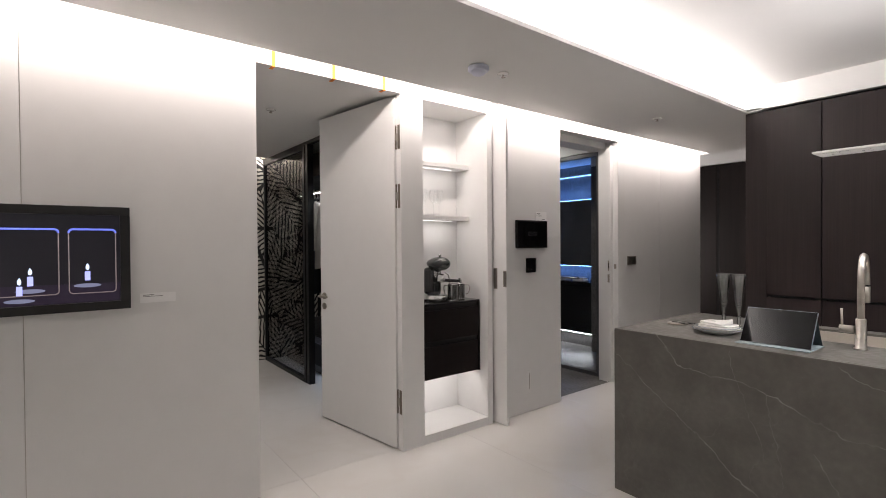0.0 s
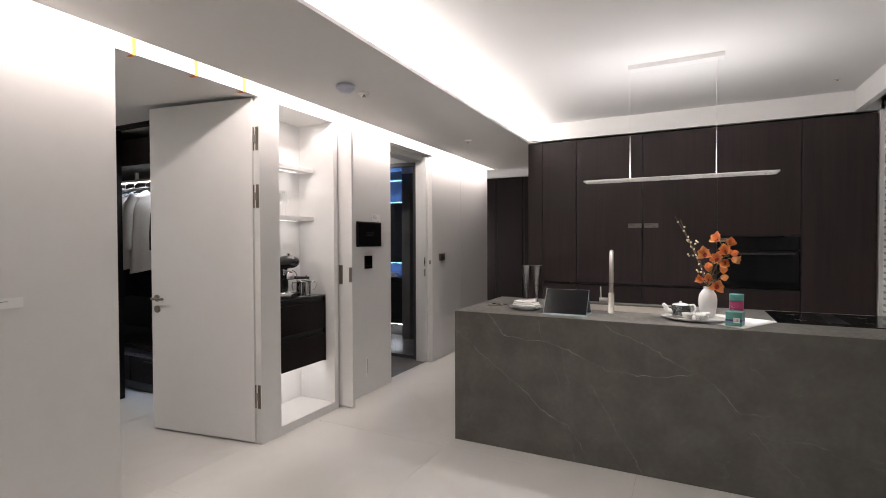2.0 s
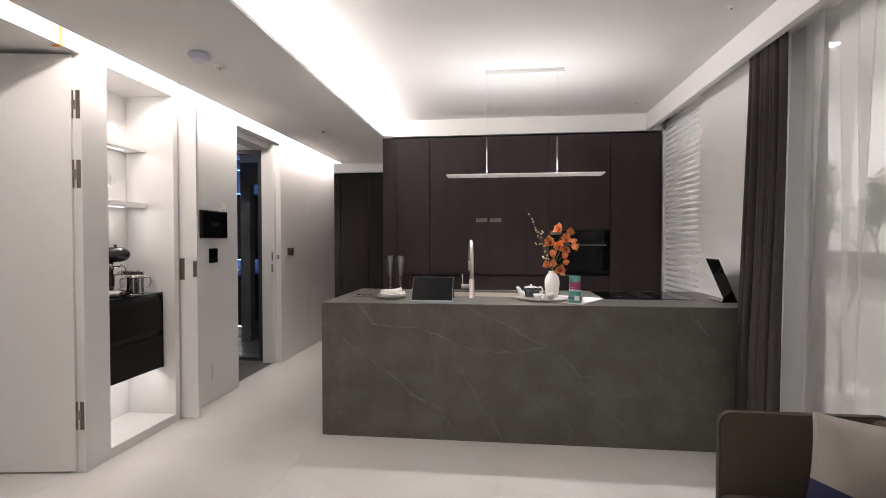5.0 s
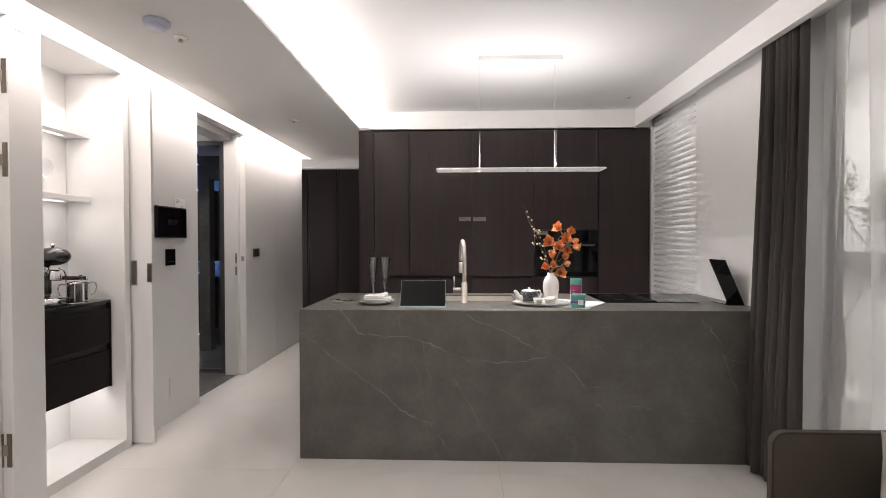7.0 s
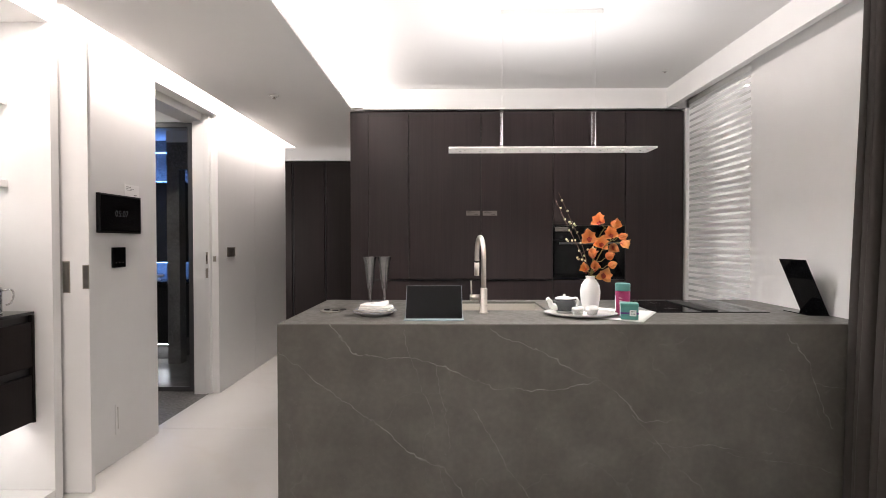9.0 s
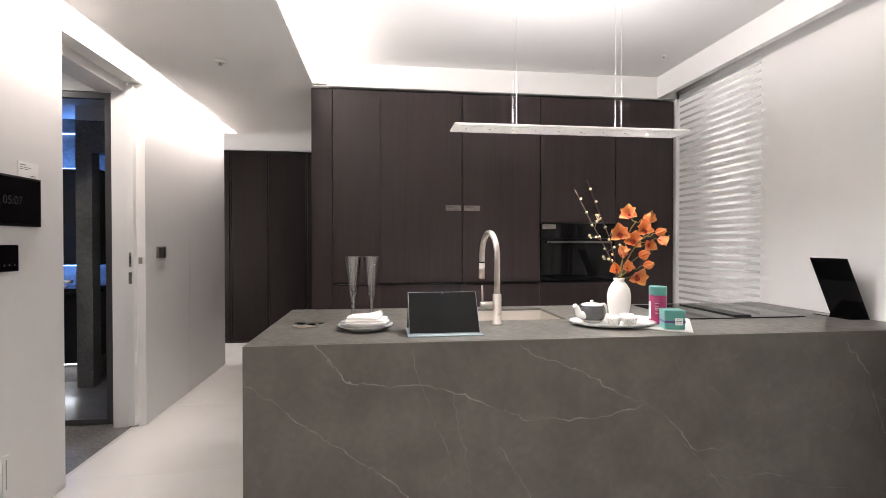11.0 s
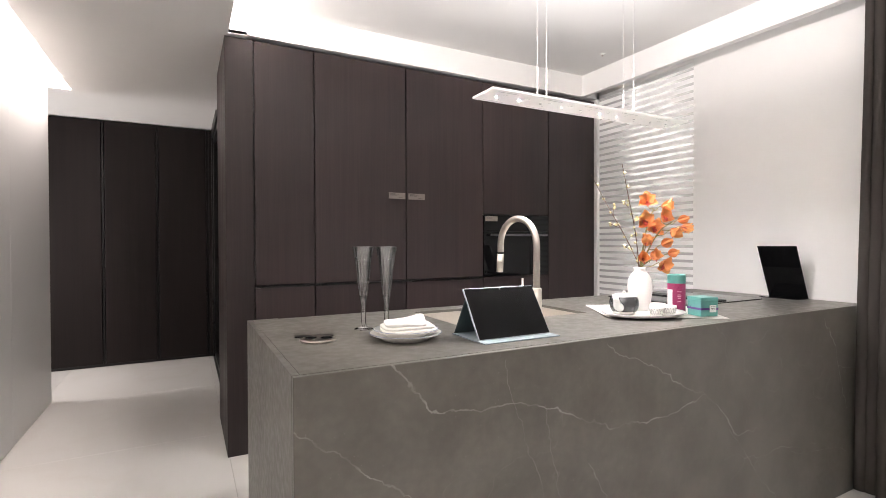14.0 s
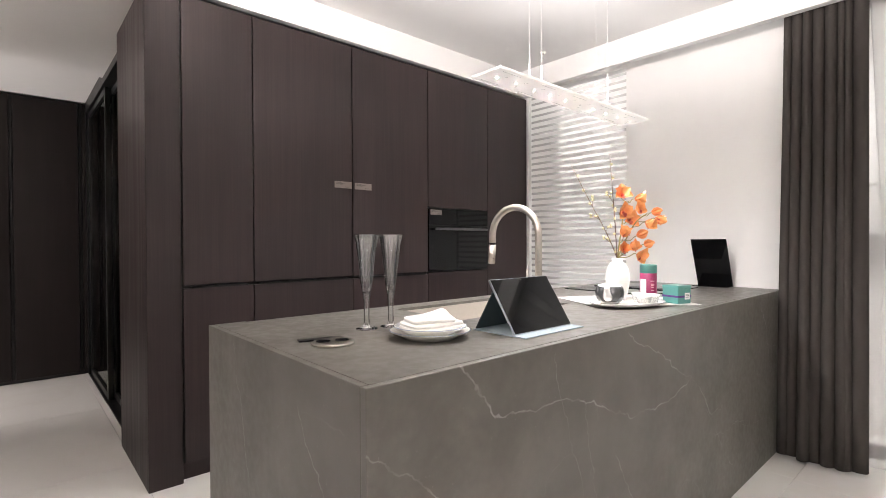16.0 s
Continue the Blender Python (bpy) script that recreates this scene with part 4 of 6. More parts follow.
def paper_sign(name, at, w, h, turn, mat, label, bars):
    s = thing(name, at, label, "sign", "small paper signs", turn=turn)
    part("card", boxes((-w / 2, w / 2, -0.004, 0.0, -h / 2, h / 2, 0.0005)), mat, s)
    bm = bmesh.new()
    for x, z, bw, bh in bars:
        box(bm, x * w - w / 2, (x + bw) * w - w / 2, -0.0046, -0.0036, z * h - h / 2, z * h - h / 2 + bh)
    part("print_bars", bm, INK, s)


BARS = [(0.08, 0.78, 0.30, 0.003), (0.08, 0.64, 0.55, 0.002), (0.08, 0.53, 0.42, 0.002), (0.60, 0.16, 0.24, 0.003)]
paper_sign("sign_card", (1.014, FY - 0.001, 1.524), 0.116, 0.040, 0, TAUPE_LABEL, "taupe card with small print on a cabinet door", BARS)
paper_sign("sign_card", (1.155, FY - 0.001, 1.523), 0.120, 0.040, 0, TAUPE_LABEL, "taupe card with small print on a cabinet door", BARS)
paper_sign("sign_card", (1.752, FY - 0.005, 1.388), 0.105, 0.036, 0, TAUPE_LABEL, "taupe card with small print on the oven", BARS)
paper_sign("sign_card", (XW + 0.001, 0.705, 1.598), 0.13, 0.075, 90, PAPER, "white card with small print above the wall panel", BARS)
paper_sign("sign_card", (XW + 0.001, -2.07, 1.13), 0.15, 0.045, 90, PAPER, "white caption card beside the framed screen", BARS[:2])
paper_sign("sign_card", (XW + 0.001, -0.60, 2.325), 0.09, 0.014, 90, PAPER, "white caption strip on the door post", BARS[:1])


# ---- hall ----
def hall_unit(x0, x1):
    c = thing("hall_cabinet", (0, 0, 0), "tall near-black oak wardrobe door in the hall", "cabinet", "hall cabinets")
    part("body", boxes((x0, x1, 4.665, 5.19, 0.03, 2.430)), BLACK, c)
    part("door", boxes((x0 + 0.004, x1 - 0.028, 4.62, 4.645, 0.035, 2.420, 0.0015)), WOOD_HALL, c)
    part("grip_profile", boxes((x1 - 0.024, x1 - 0.004, 4.628, 4.66, 0.035, 2.420, 0.0015)), BLACK_METAL, c)
    part("plinth", boxes((x0, x1, 4.66, 4.68, 0.0, 0.03)), BLACK, c)


for k in range(6):
    hall_unit(-2.309 + 0.462 * k, -2.309 + 0.462 * (k + 1))
structure("hall_cabinet_filler", BLACK, (0.465, 1.15, 4.64, 5.2, 0, 2.43), (-2.6, -2.312, 4.64, 5.2, 0, 2.43))


def glass_slider(y0, y1, x):
    d = thing("sliding_glass_door", (0, 0, 0), "dark bronze framed sliding door with smoked glass", "sliding door", "hall sliding doors")
    part("stile", boxes((x, x + 0.035, y0, y0 + 0.05, 0.012, 2.33, 0.002)), BLACK_METAL, d)
    part("stile", boxes((x, x + 0.035, y1 - 0.05, y1, 0.012, 2.33, 0.002)), BLACK_METAL, d)
    part("rail", boxes((x, x + 0.035, y0 + 0.05, y1 - 0.05, 0.012, 0.06, 0.002)), BLACK_METAL, d)
    part("rail", boxes((x, x + 0.035, y0 + 0.05, y1 - 0.05, 2.28, 2.33, 0.002)), BLACK_METAL, d)
    part("pane", boxes((x + 0.014, x + 0.02, y0 + 0.048, y1 - 0.048, 0.055, 2.285)), SMOKED, d)


glass_slider(3.56, 4.56, 0.045)
glass_slider(2.70, 3.62, 0.09)
structure("slider_frame", BLACK_METAL, (0.03, 0.15, 2.6, 4.62, 2.335, SZ), (0.03, 0.14, 2.6, 4.62, 0.0, 0.011), (0.03, 0.14, 4.565, 4.615, 0.011, 2.335), (0.03, 0.15, 3.545, 4.62, SZ + 0.0005, 2.433))


# ---- ceiling fittings ----
def build_sprinkler():
    s = thing("sprinkler_head", (-0.5, -0.36, SZ), "white round sprinkler head on the ceiling", "sprinkler", "sprinklers")
    bm = bmesh.new()
    lathe(bm, [(0.0, -0.001), (0.034, -0.001), (0.036, -0.004), (0.03, -0.008), (0.012, -0.010), (0.0, -0.010)], seg=28)
    part("plate", bm, CHINA, s)
    bm = bmesh.new()
    lathe(bm, [(0.0, -0.010), (0.006, -0.012), (0.006, -0.022), (0.013, -0.024), (0.013, -0.027), (0.0, -0.027)], seg=14)
    part("nozzle", bm, SATIN, s)
    return s


sp = build_sprinkler()
for x, y, z in ((-0.5, 1.385, SZ), (2.42, 1.39, CZ), (2.417, -0.40, CZ), (-2.1, -1.2, 2.39)):
    copy_thing(sp, pose(x, y, z) @ Matrix.Scale(0.55 if z == CZ else 1.0, 4))


DETECTOR = material("lilac_plastic", (0.60, 0.61, 0.72), 0.4, vary=0.03)


def build_detector():
    s = thing("smoke_detector", (-0.507, -0.55, SZ), "round pale lilac smoke detector on the ceiling", "smoke detector")
    bm = bmesh.new()
    lathe(bm, [(0.0, -0.001), (0.058, -0.001), (0.061, -0.006), (0.061, -0.02), (0.055, -0.027), (0.046, -0.028)], seg=36)
    part("base", bm, DETECTOR, s)
    bm = bmesh.new()
    lathe(bm, [(0.046, -0.026), (0.043, -0.036), (0.032, -0.046), (0.015, -0.050), (0.0, -0.0505)], seg=36)
    part("dome", bm, DETECTOR, s)


build_detector()


def build_pendant():
    p = thing("pendant_lamp", (1.372, 0.452, CZ), "long flat white LED pendant bar with ten spots", "pendant lamp")
    zl = 1.79 - CZ
    white = material("lamp_white", (0.80, 0.79, 0.78), 0.35)
    part("canopy", boxes((-0.28, 0.28, -0.04, 0.04, -0.028, -0.001, 0.002)), white, p)
    bar = part("light_bar", boxes((-0.565, 0.565, -0.075, 0.075, zl, zl + 0.011, 0.004)), glowing("light_guide", (0.80, 0.78, 0.76), 0.14), p)
    for sx, y in ((-0.27, -0.03), (-0.27, 0.03), (0.24, -0.03), (0.24, 0.03)):
        part("wire", tube(bmesh.new(), [(sx, y, zl + 0.008), (sx, y, -0.027)], 0.0007, 6), CHINA, p)
        part("wire_clamp", tube(bmesh.new(), [(sx, y, zl + 0.01), (sx, y, zl + 0.022)], 0.0035, 8), STEEL, p)
    ring, led = material("reflector", (0.42, 0.42, 0.42), 0.4, 0.3), glowing("led", (1.0, 0.97, 0.985), 19000)
    grey = material("etched_line", (0.36, 0.35, 0.34), 0.5)
    for k in range(10):
        x = -0.50 + k * 1.0 / 9
        bm = bmesh.new()
        lathe(bm, [(0.0032, zl + 0.001), (0.0032, zl - 0.0018), (0.0050, zl - 0.0018), (0.0056, zl + 0.001)], x, 0.0, 18)
        part("reflector_ring", bm, ring, bar)
        bm = bmesh.new()
        lathe(bm, [(0.0, zl - 0.0004), (0.0025, zl - 0.0004), (0.0025, zl + 0.001)], x, 0.0, 18)
        part("led", bm, led, bar)
    # fine stepped lines of the light guides
    for k in range(10):
        x = -0.50 + k * 1.0 / 9
        for s in (-1, 1):
            bm = bmesh.new()
            box(bm, x + 0.02, x + 0.03, s * 0.022 - 0.0006, s * 0.022 + 0.0006, zl - 0.0006, zl + 0.0005)
            box(bm, x + 0.0294, x + 0.0306, min(s * 0.022, s * 0.034), max(s * 0.022, s * 0.034), zl - 0.0006, zl + 0.0005)
            if k % 2 == 0:
                box(bm, x - 0.03, x + 0.07, s * 0.056 - 0.0006, s * 0.056 + 0.0006, zl - 0.0006, zl + 0.0005)
            part("etched_line", bm, grey, bar)


build_pendant()


# ---- entrance to the dressing room ----
def build_door():
    d = thing("door_leaf", (-1.19, -0.690, 0.0), "white flush door standing wide open", "door", turn=188.5)
    w = 0.905
    part("leaf", boxes((0.0, w, -0.046, 0.0, 0.012, 2.362, 0.002)), WHITE, d)
    for z in (0.325, 1.696, 2.086):
        h = part("hinge", boxes((-0.0035, 0.0005, -0.027, -0.007, z - 0.08, z + 0.08, 0.0016)), HINGE, d)
        part("hinge_plate", boxes((-1.172, -1.148, -0.6765, -0.6722, z - 0.08, z + 0.08, 0.0016)), HINGE, h, m=d.matrix_basis.inverted())
        part("knuckle", boxes((-0.026, -0.002, -0.026, -0.008, z - 0.026, z + 0.026, 0.003)), SATIN, h)
    bm = bmesh.new()
    part("lever_handle", tube(bm, smooth_line([(w - 0.055, 0.0, 0.975), (w - 0.055, 0.042, 0.975), (w - 0.066, 0.052, 0.975), (w - 0.16, 0.052, 0.975)], 5), 0.0095, 12), SATIN, d)
    part("rosette", tube(bmesh.new(), [(w - 0.055, 0.0, 0.975), (w - 0.055, 0.008, 0.975)], 0.026, 24), SATIN, d)
    part("keyhole_rosette", tube(bmesh.new(), [(w - 0.055, 0.0, 0.895), (w - 0.055, 0.008, 0.895)], 0.026, 24), SATIN, d)
    return d


build_door()
TAPE = material("orange_tape", (0.80, 0.24, 0.01), 0.6)
for y in (-1.5, -1.141, -0.795):
    solid("tape_strip", boxes((XW + 0.0005, XW + 0.0025, y - 0.010, y + 0.010, 2.364, 2.47), (XW - 0.05, XW + 0.0025, y - 0.010, y + 0.010, 2.3645, 2.3665)), TAPE,
          "orange masking tape over the door head", "tape", "tape strips")

structure("closet_ceiling", CEIL, (-4.18, XW - T - 0.001, -4.0, 0.30, 2.39, 2.41), (-4.5, XW - T - 0.001, -4.0, 0.30, 2.5, 2.52))
structure("closet_wall_west", leaf_paper(), (-4.46, -4.36, -4.0, 0.30, 0.0, 2.5))
structure("closet_wall_south", PAINT, (-4.46, XW - T, -4.1, -4.0, 0.0, 2.5))
structure("closet_wall_north", BLACK, (-4.46, -1.53, 0.24, 0.30, 0.0, 2.5))
structure("closet_wall_side", PAINT, (-1.56, -1.532, -0.64, 0.24, 0.0, 2.39))


def glass_screen(x0, x1, y):
    s = thing("glass_screen", (0, 0, 0), "black framed glass screen before the wardrobe", "glass partition")
    part("stile", boxes((x0, x0 + 0.035, y - 0.02, y + 0.02, 0.0, 2.36, 0.002)), BLACK_METAL, s)
    part("stile", boxes((x1 - 0.05, x1, y - 0.02, y + 0.02, 0.0, 2.36, 0.002)), BLACK_METAL, s)
    part("rail", boxes((x0 + 0.035, x1 - 0.05, y - 0.02, y + 0.02, 0.0, 0.045, 0.002)), BLACK_METAL, s)
    part("rail", boxes((x0 + 0.035, x1 - 0.05, y - 0.02, y + 0.02, 2.32, 2.36, 0.002)), BLACK_METAL, s)
    part("pane", boxes((x0 + 0.03, x1 - 0.045, y - 0.004, y + 0.004, 0.04, 2.325)), SMOKED, s)


glass_screen(-4.34, -3.08, -0.535)
structure("screen_post", BLACK_METAL, (-3.065, -3.01, -0.55, -0.49, 0.0, 2.36))
structure("screen_track", BLACK_METAL, (-3.01, -1.60, -0.55, -0.50, 2.36, 2.40), (-4.36, -3.01, -0.55, -0.50, 2.362, 2.40))


def build_wardrobe():
    w = thing("open_wardrobe", (0, 0, 0), "open dark wardrobe with a lit rail and low drawers", "wardrobe")
    part("back_panel", boxes((-4.3, -1.64, 0.20, 0.235, 0.0, 2.38)), BLACK, w)
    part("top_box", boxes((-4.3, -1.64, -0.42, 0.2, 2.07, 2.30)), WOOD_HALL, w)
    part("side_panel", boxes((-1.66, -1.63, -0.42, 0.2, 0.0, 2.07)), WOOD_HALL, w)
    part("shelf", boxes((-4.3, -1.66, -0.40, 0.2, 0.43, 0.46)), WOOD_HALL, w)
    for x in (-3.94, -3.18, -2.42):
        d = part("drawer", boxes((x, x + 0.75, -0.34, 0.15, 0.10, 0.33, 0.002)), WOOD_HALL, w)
        part("grip", boxes((x + 0.2, x + 0.55, -0.345, -0.339, 0.285, 0.30)), BLACK_METAL, d)
    part("plinth", boxes((-4.3, -1.66, -0.30, 0.15, 0.0, 0.10)), BLACK, w)
    r = part("hanging_rail", boxes((-4.29, -1.66, -0.13, -0.10, 1.975, 2.0, 0.002)), STEEL, w)
    part("rail_light", boxes((-4.28, -1.67, -0.125, -0.105, 1.9705, 1.9748)), glowing("rail_led", (0.92, 0.95, 1.0), 9), r)
    part("rail_bracket", boxes((-3.42, -3.40, -0.13, -0.10, 2.0, 2.07)), CHINA, r)


build_wardrobe()


def garment(name, x, mat, label, drop, wide, lean=0.0):
    g = thing(name, (x, -0.115, 1.915), label, "clothing", "clothes on the rail", turn=90 + lean)
    part("hook", tube(bmesh.new(), smooth_line([(0, 0, 0.0), (0, 0, 0.035), (0.012, 0, 0.052), (0.0, 0, 0.07), (-0.012, 0, 0.058)], 5), 0.0018, 6), STEEL, g)
    part("hanger", tube(bmesh.new(), smooth_line([(-0.2, 0, -0.07), (-0.1, 0, -0.03), (0, 0, 0.0), (0.1, 0, -0.03), (0.2, 0, -0.07)], 5), 0.009, 8), BLACK, g)
    def fn(u, v):
        a = 6.28319 * u
        sh = min(1.0, (v / 0.14) ** 0.6) if v < 0.14 else 1.0
        w = (0.05 + 0.165 * sh) + (wide - 0.215) * max(0, v - 0.14) + 0.008 * math.sin(13 * a) * v
        d = 0.012 + 0.05 * sh + 0.010 * math.sin(9 * a + 3 * v) * v
        return (w * math.cos(a), d * math.sin(a), -0.012 - drop * v - (0.05 * abs(math.cos(a)) if v < 0.2 else 0.05 * abs(math.cos(a))))
    part("body", sheet(fn, 40, 16), mat, g)
    for s in (-1, 1):
        part("sleeve", tube(bmesh.new(), smooth_line([(s * 0.19, 0, -0.09), (s * 0.235, 0.01, -0.22), (s * 0.25, 0.02, -0.42), (s * 0.24, 0.035, -0.60)], 5), 0.045, 14), mat, g)


SHIRT = material("white_shirt", (0.62, 0.60, 0.57), 0.85, vary=0.06, bump=0.2, bscale=60)
DARK_CLOTH = material("dark_cloth", (0.02, 0.022, 0.028), 0.9, vary=0.1)
GREY_CLOTH = material("grey_cloth", (0.10, 0.11, 0.13), 0.9, vary=0.1)
garment("shirt", -3.27, SHIRT, "white shirt hanging on the wardrobe rail", 0.74, 0.24, -25)
garment("shirt", -3.08, SHIRT, "white shirt hanging beside another on the wardrobe rail", 0.76, 0.24, -22)
garment("jacket", -3.45, GREY_CLOTH, "dark grey jacket hanging on the wardrobe rail", 0.72, 0.25, 5)
garment("coat", -3.60, DARK_CLOTH, "near-black coat hanging on the wardrobe rail", 1.05, 0.26, -4)
garment("coat", -2.75, DARK_CLOTH, "near-black coat hanging on the wardrobe rail", 1.05, 0.26, 6)


# ---- coffee niche ----
for nm, bx in zip(("niche_back", "niche_side_1", "niche_side_2", "niche_top", "niche_base"), ((-1.53, -1.51, -0.492, 0.10, 0.0, 2.40), (-1.51, XW - 0.121, -0.512, -0.493, 0.0, 2.40), (-1.51, XW - 0.121, 0.1012, 0.12, 0.0, 2.40),
          (-1.51, XW - T, -0.492, 0.10, 2.36, 2.40), (-1.51, XW - 0.002, -0.492, 0.10, 0.0, 0.06))):
    structure(nm, WHITE, bx)
NICHE_LED = glowing("niche_led", (1.0, 0.96, 0.93), 2.2)
for z in (1.957, 1.556):
    s = thing("niche_shelf", (-1.43, -0.196, z), "white shelf with a light strip in the niche", "shelf", "niche shelves")
    part("board", boxes((-0.079, 0.079, -0.294, 0.294, 0.0, 0.034, 0.0015)), WHITE, s)
    part("light_strip", boxes((-0.020, -0.010, -0.28, 0.19, -0.0025, -0.0002)), NICHE_LED, s, "thin glowing LED profile")


def build_drawers():
    d = thing("drawer_unit", (-1.37, -0.2035, 0.402), "wall-hung black two-drawer unit with dark stone top", "drawer unit")
    part("body", boxes((-0.138, 0.12, -0.286, 0.298, 0.0, 0.53, 0.001)), BLACK, d)
    for z0, z1 in ((0.004, 0.235), (0.275, 0.495)):
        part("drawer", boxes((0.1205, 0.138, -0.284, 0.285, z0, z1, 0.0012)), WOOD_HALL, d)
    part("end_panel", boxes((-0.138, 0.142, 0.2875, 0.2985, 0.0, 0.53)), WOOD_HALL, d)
    m = material("dark_marble", (0.03, 0.03, 0.032), 0.12, vary=0.5, scale=14)
    part("worktop", boxes((-0.138, 0.142, -0.286, 0.2985, 0.531, 0.546, 0.001)), m, d)


build_drawers()
NT = 0.949


def build_coffee():
    c = thing("espresso_machine", (-1.37, -0.20, NT), "retro black and chrome espresso machine", "coffee machine", turn=15)
    chrome = material("chrome", (0.7, 0.69, 0.68), 0.1, 1.0)
    shiny = material("black_enamel", (0.010, 0.010, 0.011), 0.12, coat=0.6)
    bm = bmesh.new()
    lathe(bm, [(0.0, 0.0), (0.075, 0.0), (0.08, 0.01), (0.078, 0.035), (0.06, 0.05), (0.0, 0.052)], 0.0, 0.0, 32, 1.3)
    part("drip_tray", bm, chrome, c)
    part("column", boxes((-0.09, -0.01, -0.068, 0.068, 0.045, 0.25, 0.022)), shiny, c)
    bm = bmesh.new()
    bmesh.ops.create_uvsphere(bm, u_segments=32, v_segments=18, radius=1)
    for v in bm.verts:
        x = v.co.x
        v.co = Vector((0.005 + x * 0.105, v.co.y * (0.062 + 0.006 * x), 0.278 + v.co.z * (0.052 + 0.008 * x)))
    for f in bm.faces:
        f.smooth = True
    part("boiler_head", bm, shiny, c, "glossy black rounded head")
    bm = bmesh.new()
    lathe(bm, [(0.0, 0.326), (0.006, 0.326), (0.006, 0.334), (0.013, 0.338), (0.014, 0.345), (0.009, 0.351), (0.0, 0.352)], 0.02, 0.0, 18)
    part("filler_knob", bm, chrome, c)
    part("head_band", boxes(*[(0.018 + 0.02 * k, 0.026 + 0.02 * k, 0.0635, 0.0655, 0.272, 0.282) for k in range(3)]), chrome, c)
    part("neck", tube(bmesh.new(), [(-0.045, 0, 0.19), (-0.015, 0, 0.235)], 0.03, 20, [0.045, 0.034]), chrome, c)
    bm = bmesh.new()
    lathe(bm, [(0.0, 0.14), (0.034, 0.14), (0.036, 0.15), (0.034, 0.2), (0.0, 0.205)], 0.03, 0.0, 24)
    part("brew_group", bm, chrome, c)
    part("portafilter", tube(bmesh.new(), [(0.05, 0.01, 0.155), (0.09, 0.05, 0.15), (0.14, 0.10, 0.146)], 0.012, 12), shiny, c)
    part("handle_cap", tube(bmesh.new(), [(0.138, 0.098, 0.146), (0.146, 0.106, 0.1455)], 0.0135, 12), chrome, c)
    part("steam_wand", tube(bmesh.new(), smooth_line([(0.02, 0.06, 0.21), (0.04, 0.085, 0.18), (0.045, 0.09, 0.09)], 6), 0.005, 8), chrome, c)
    part("base_foot", boxes((-0.07, 0.085, -0.085, 0.085, 0.0, 0.012, 0.004)), shiny, c)
    p = thing("french_press", (-1.33, -0.02, NT), "small glass coffee press with steel frame", "coffee press", "coffee presses", 40)
    bm = bmesh.new()
    lathe(bm, [(0.0, 0.006), (0.033, 0.006), (0.035, 0.01), (0.035, 0.125), (0.0335, 0.125), (0.0335, 0.012), (0.0, 0.01)], seg=28)
    part("beaker", bm, THIN, p)
    bm = bmesh.new()
    lathe(bm, [(0.0, 0.132), (0.02, 0.13), (0.036, 0.124), (0.0365, 0.118), (0.0355, 0.118)], seg=28)
    part("lid", bm, chrome, p)
    bm = bmesh.new()
    for a in (0.4, 2.0, 3.5, 5.1):
        x, y = 0.0368 * math.cos(a), 0.0368 * math.sin(a)
        box(bm, x - 0.003, x + 0.003, y - 0.003, y + 0.003, 0.0, 0.115)
    lathe(bm, [(0.0358, 0.0), (0.038, 0.0), (0.038, 0.008), (0.0358, 0.008)], seg=28)
    part("cage", bm, chrome, p)
    part("handle", tube(bmesh.new(), smooth_line([(0.037, 0, 0.11), (0.07, 0, 0.112), (0.078, 0, 0.085), (0.068, 0, 0.05), (0.05, 0, 0.04)], 5), 0.004, 8), chrome, p)
    part("plunger", tube(bmesh.new(), [(0, 0, 0.03), (0, 0, 0.15)], 0.0022, 8), chrome, p)
    part("strainer", tube(bmesh.new(), [(0, 0, 0.024), (0, 0, 0.032)], 0.033, 24), chrome, p)
    bm = bmesh.new()
    lathe(bm, [(0.0, 0.162), (0.008, 0.160), (0.009, 0.154), (0.004, 0.148), (0.0, 0.147)], seg=16)
    part("knob", bm, shiny, p)
    copy_thing(p, pose(-1.285, -0.125, NT, 0, 0, 200))


build_coffee()


def build_wine_glass():
    g = thing("wine_glass", (-1.41, -0.30, 1.59), "clear stemmed wine glass on the niche shelf", "wine glass", "glasses in the niche")
    bm = bmesh.new()
    lathe(bm, [(0.033, 0.0), (0.033, 0.002), (0.008, 0.006), (0.004, 0.015), (0.004, 0.085), (0.012, 0.095), (0.036, 0.13), (0.038, 0.155), (0.03, 0.20), (0.0293, 0.2005)], seg=28)
    part("bowl_and_stem", bm, THIN_FINE, g)
    return g


wg = build_wine_glass()
for x, y in ((-1.40, -0.21), (-1.44, -0.13), (-1.43, -0.38)):
    copy_thing(wg, pose(x, y, 1.59))


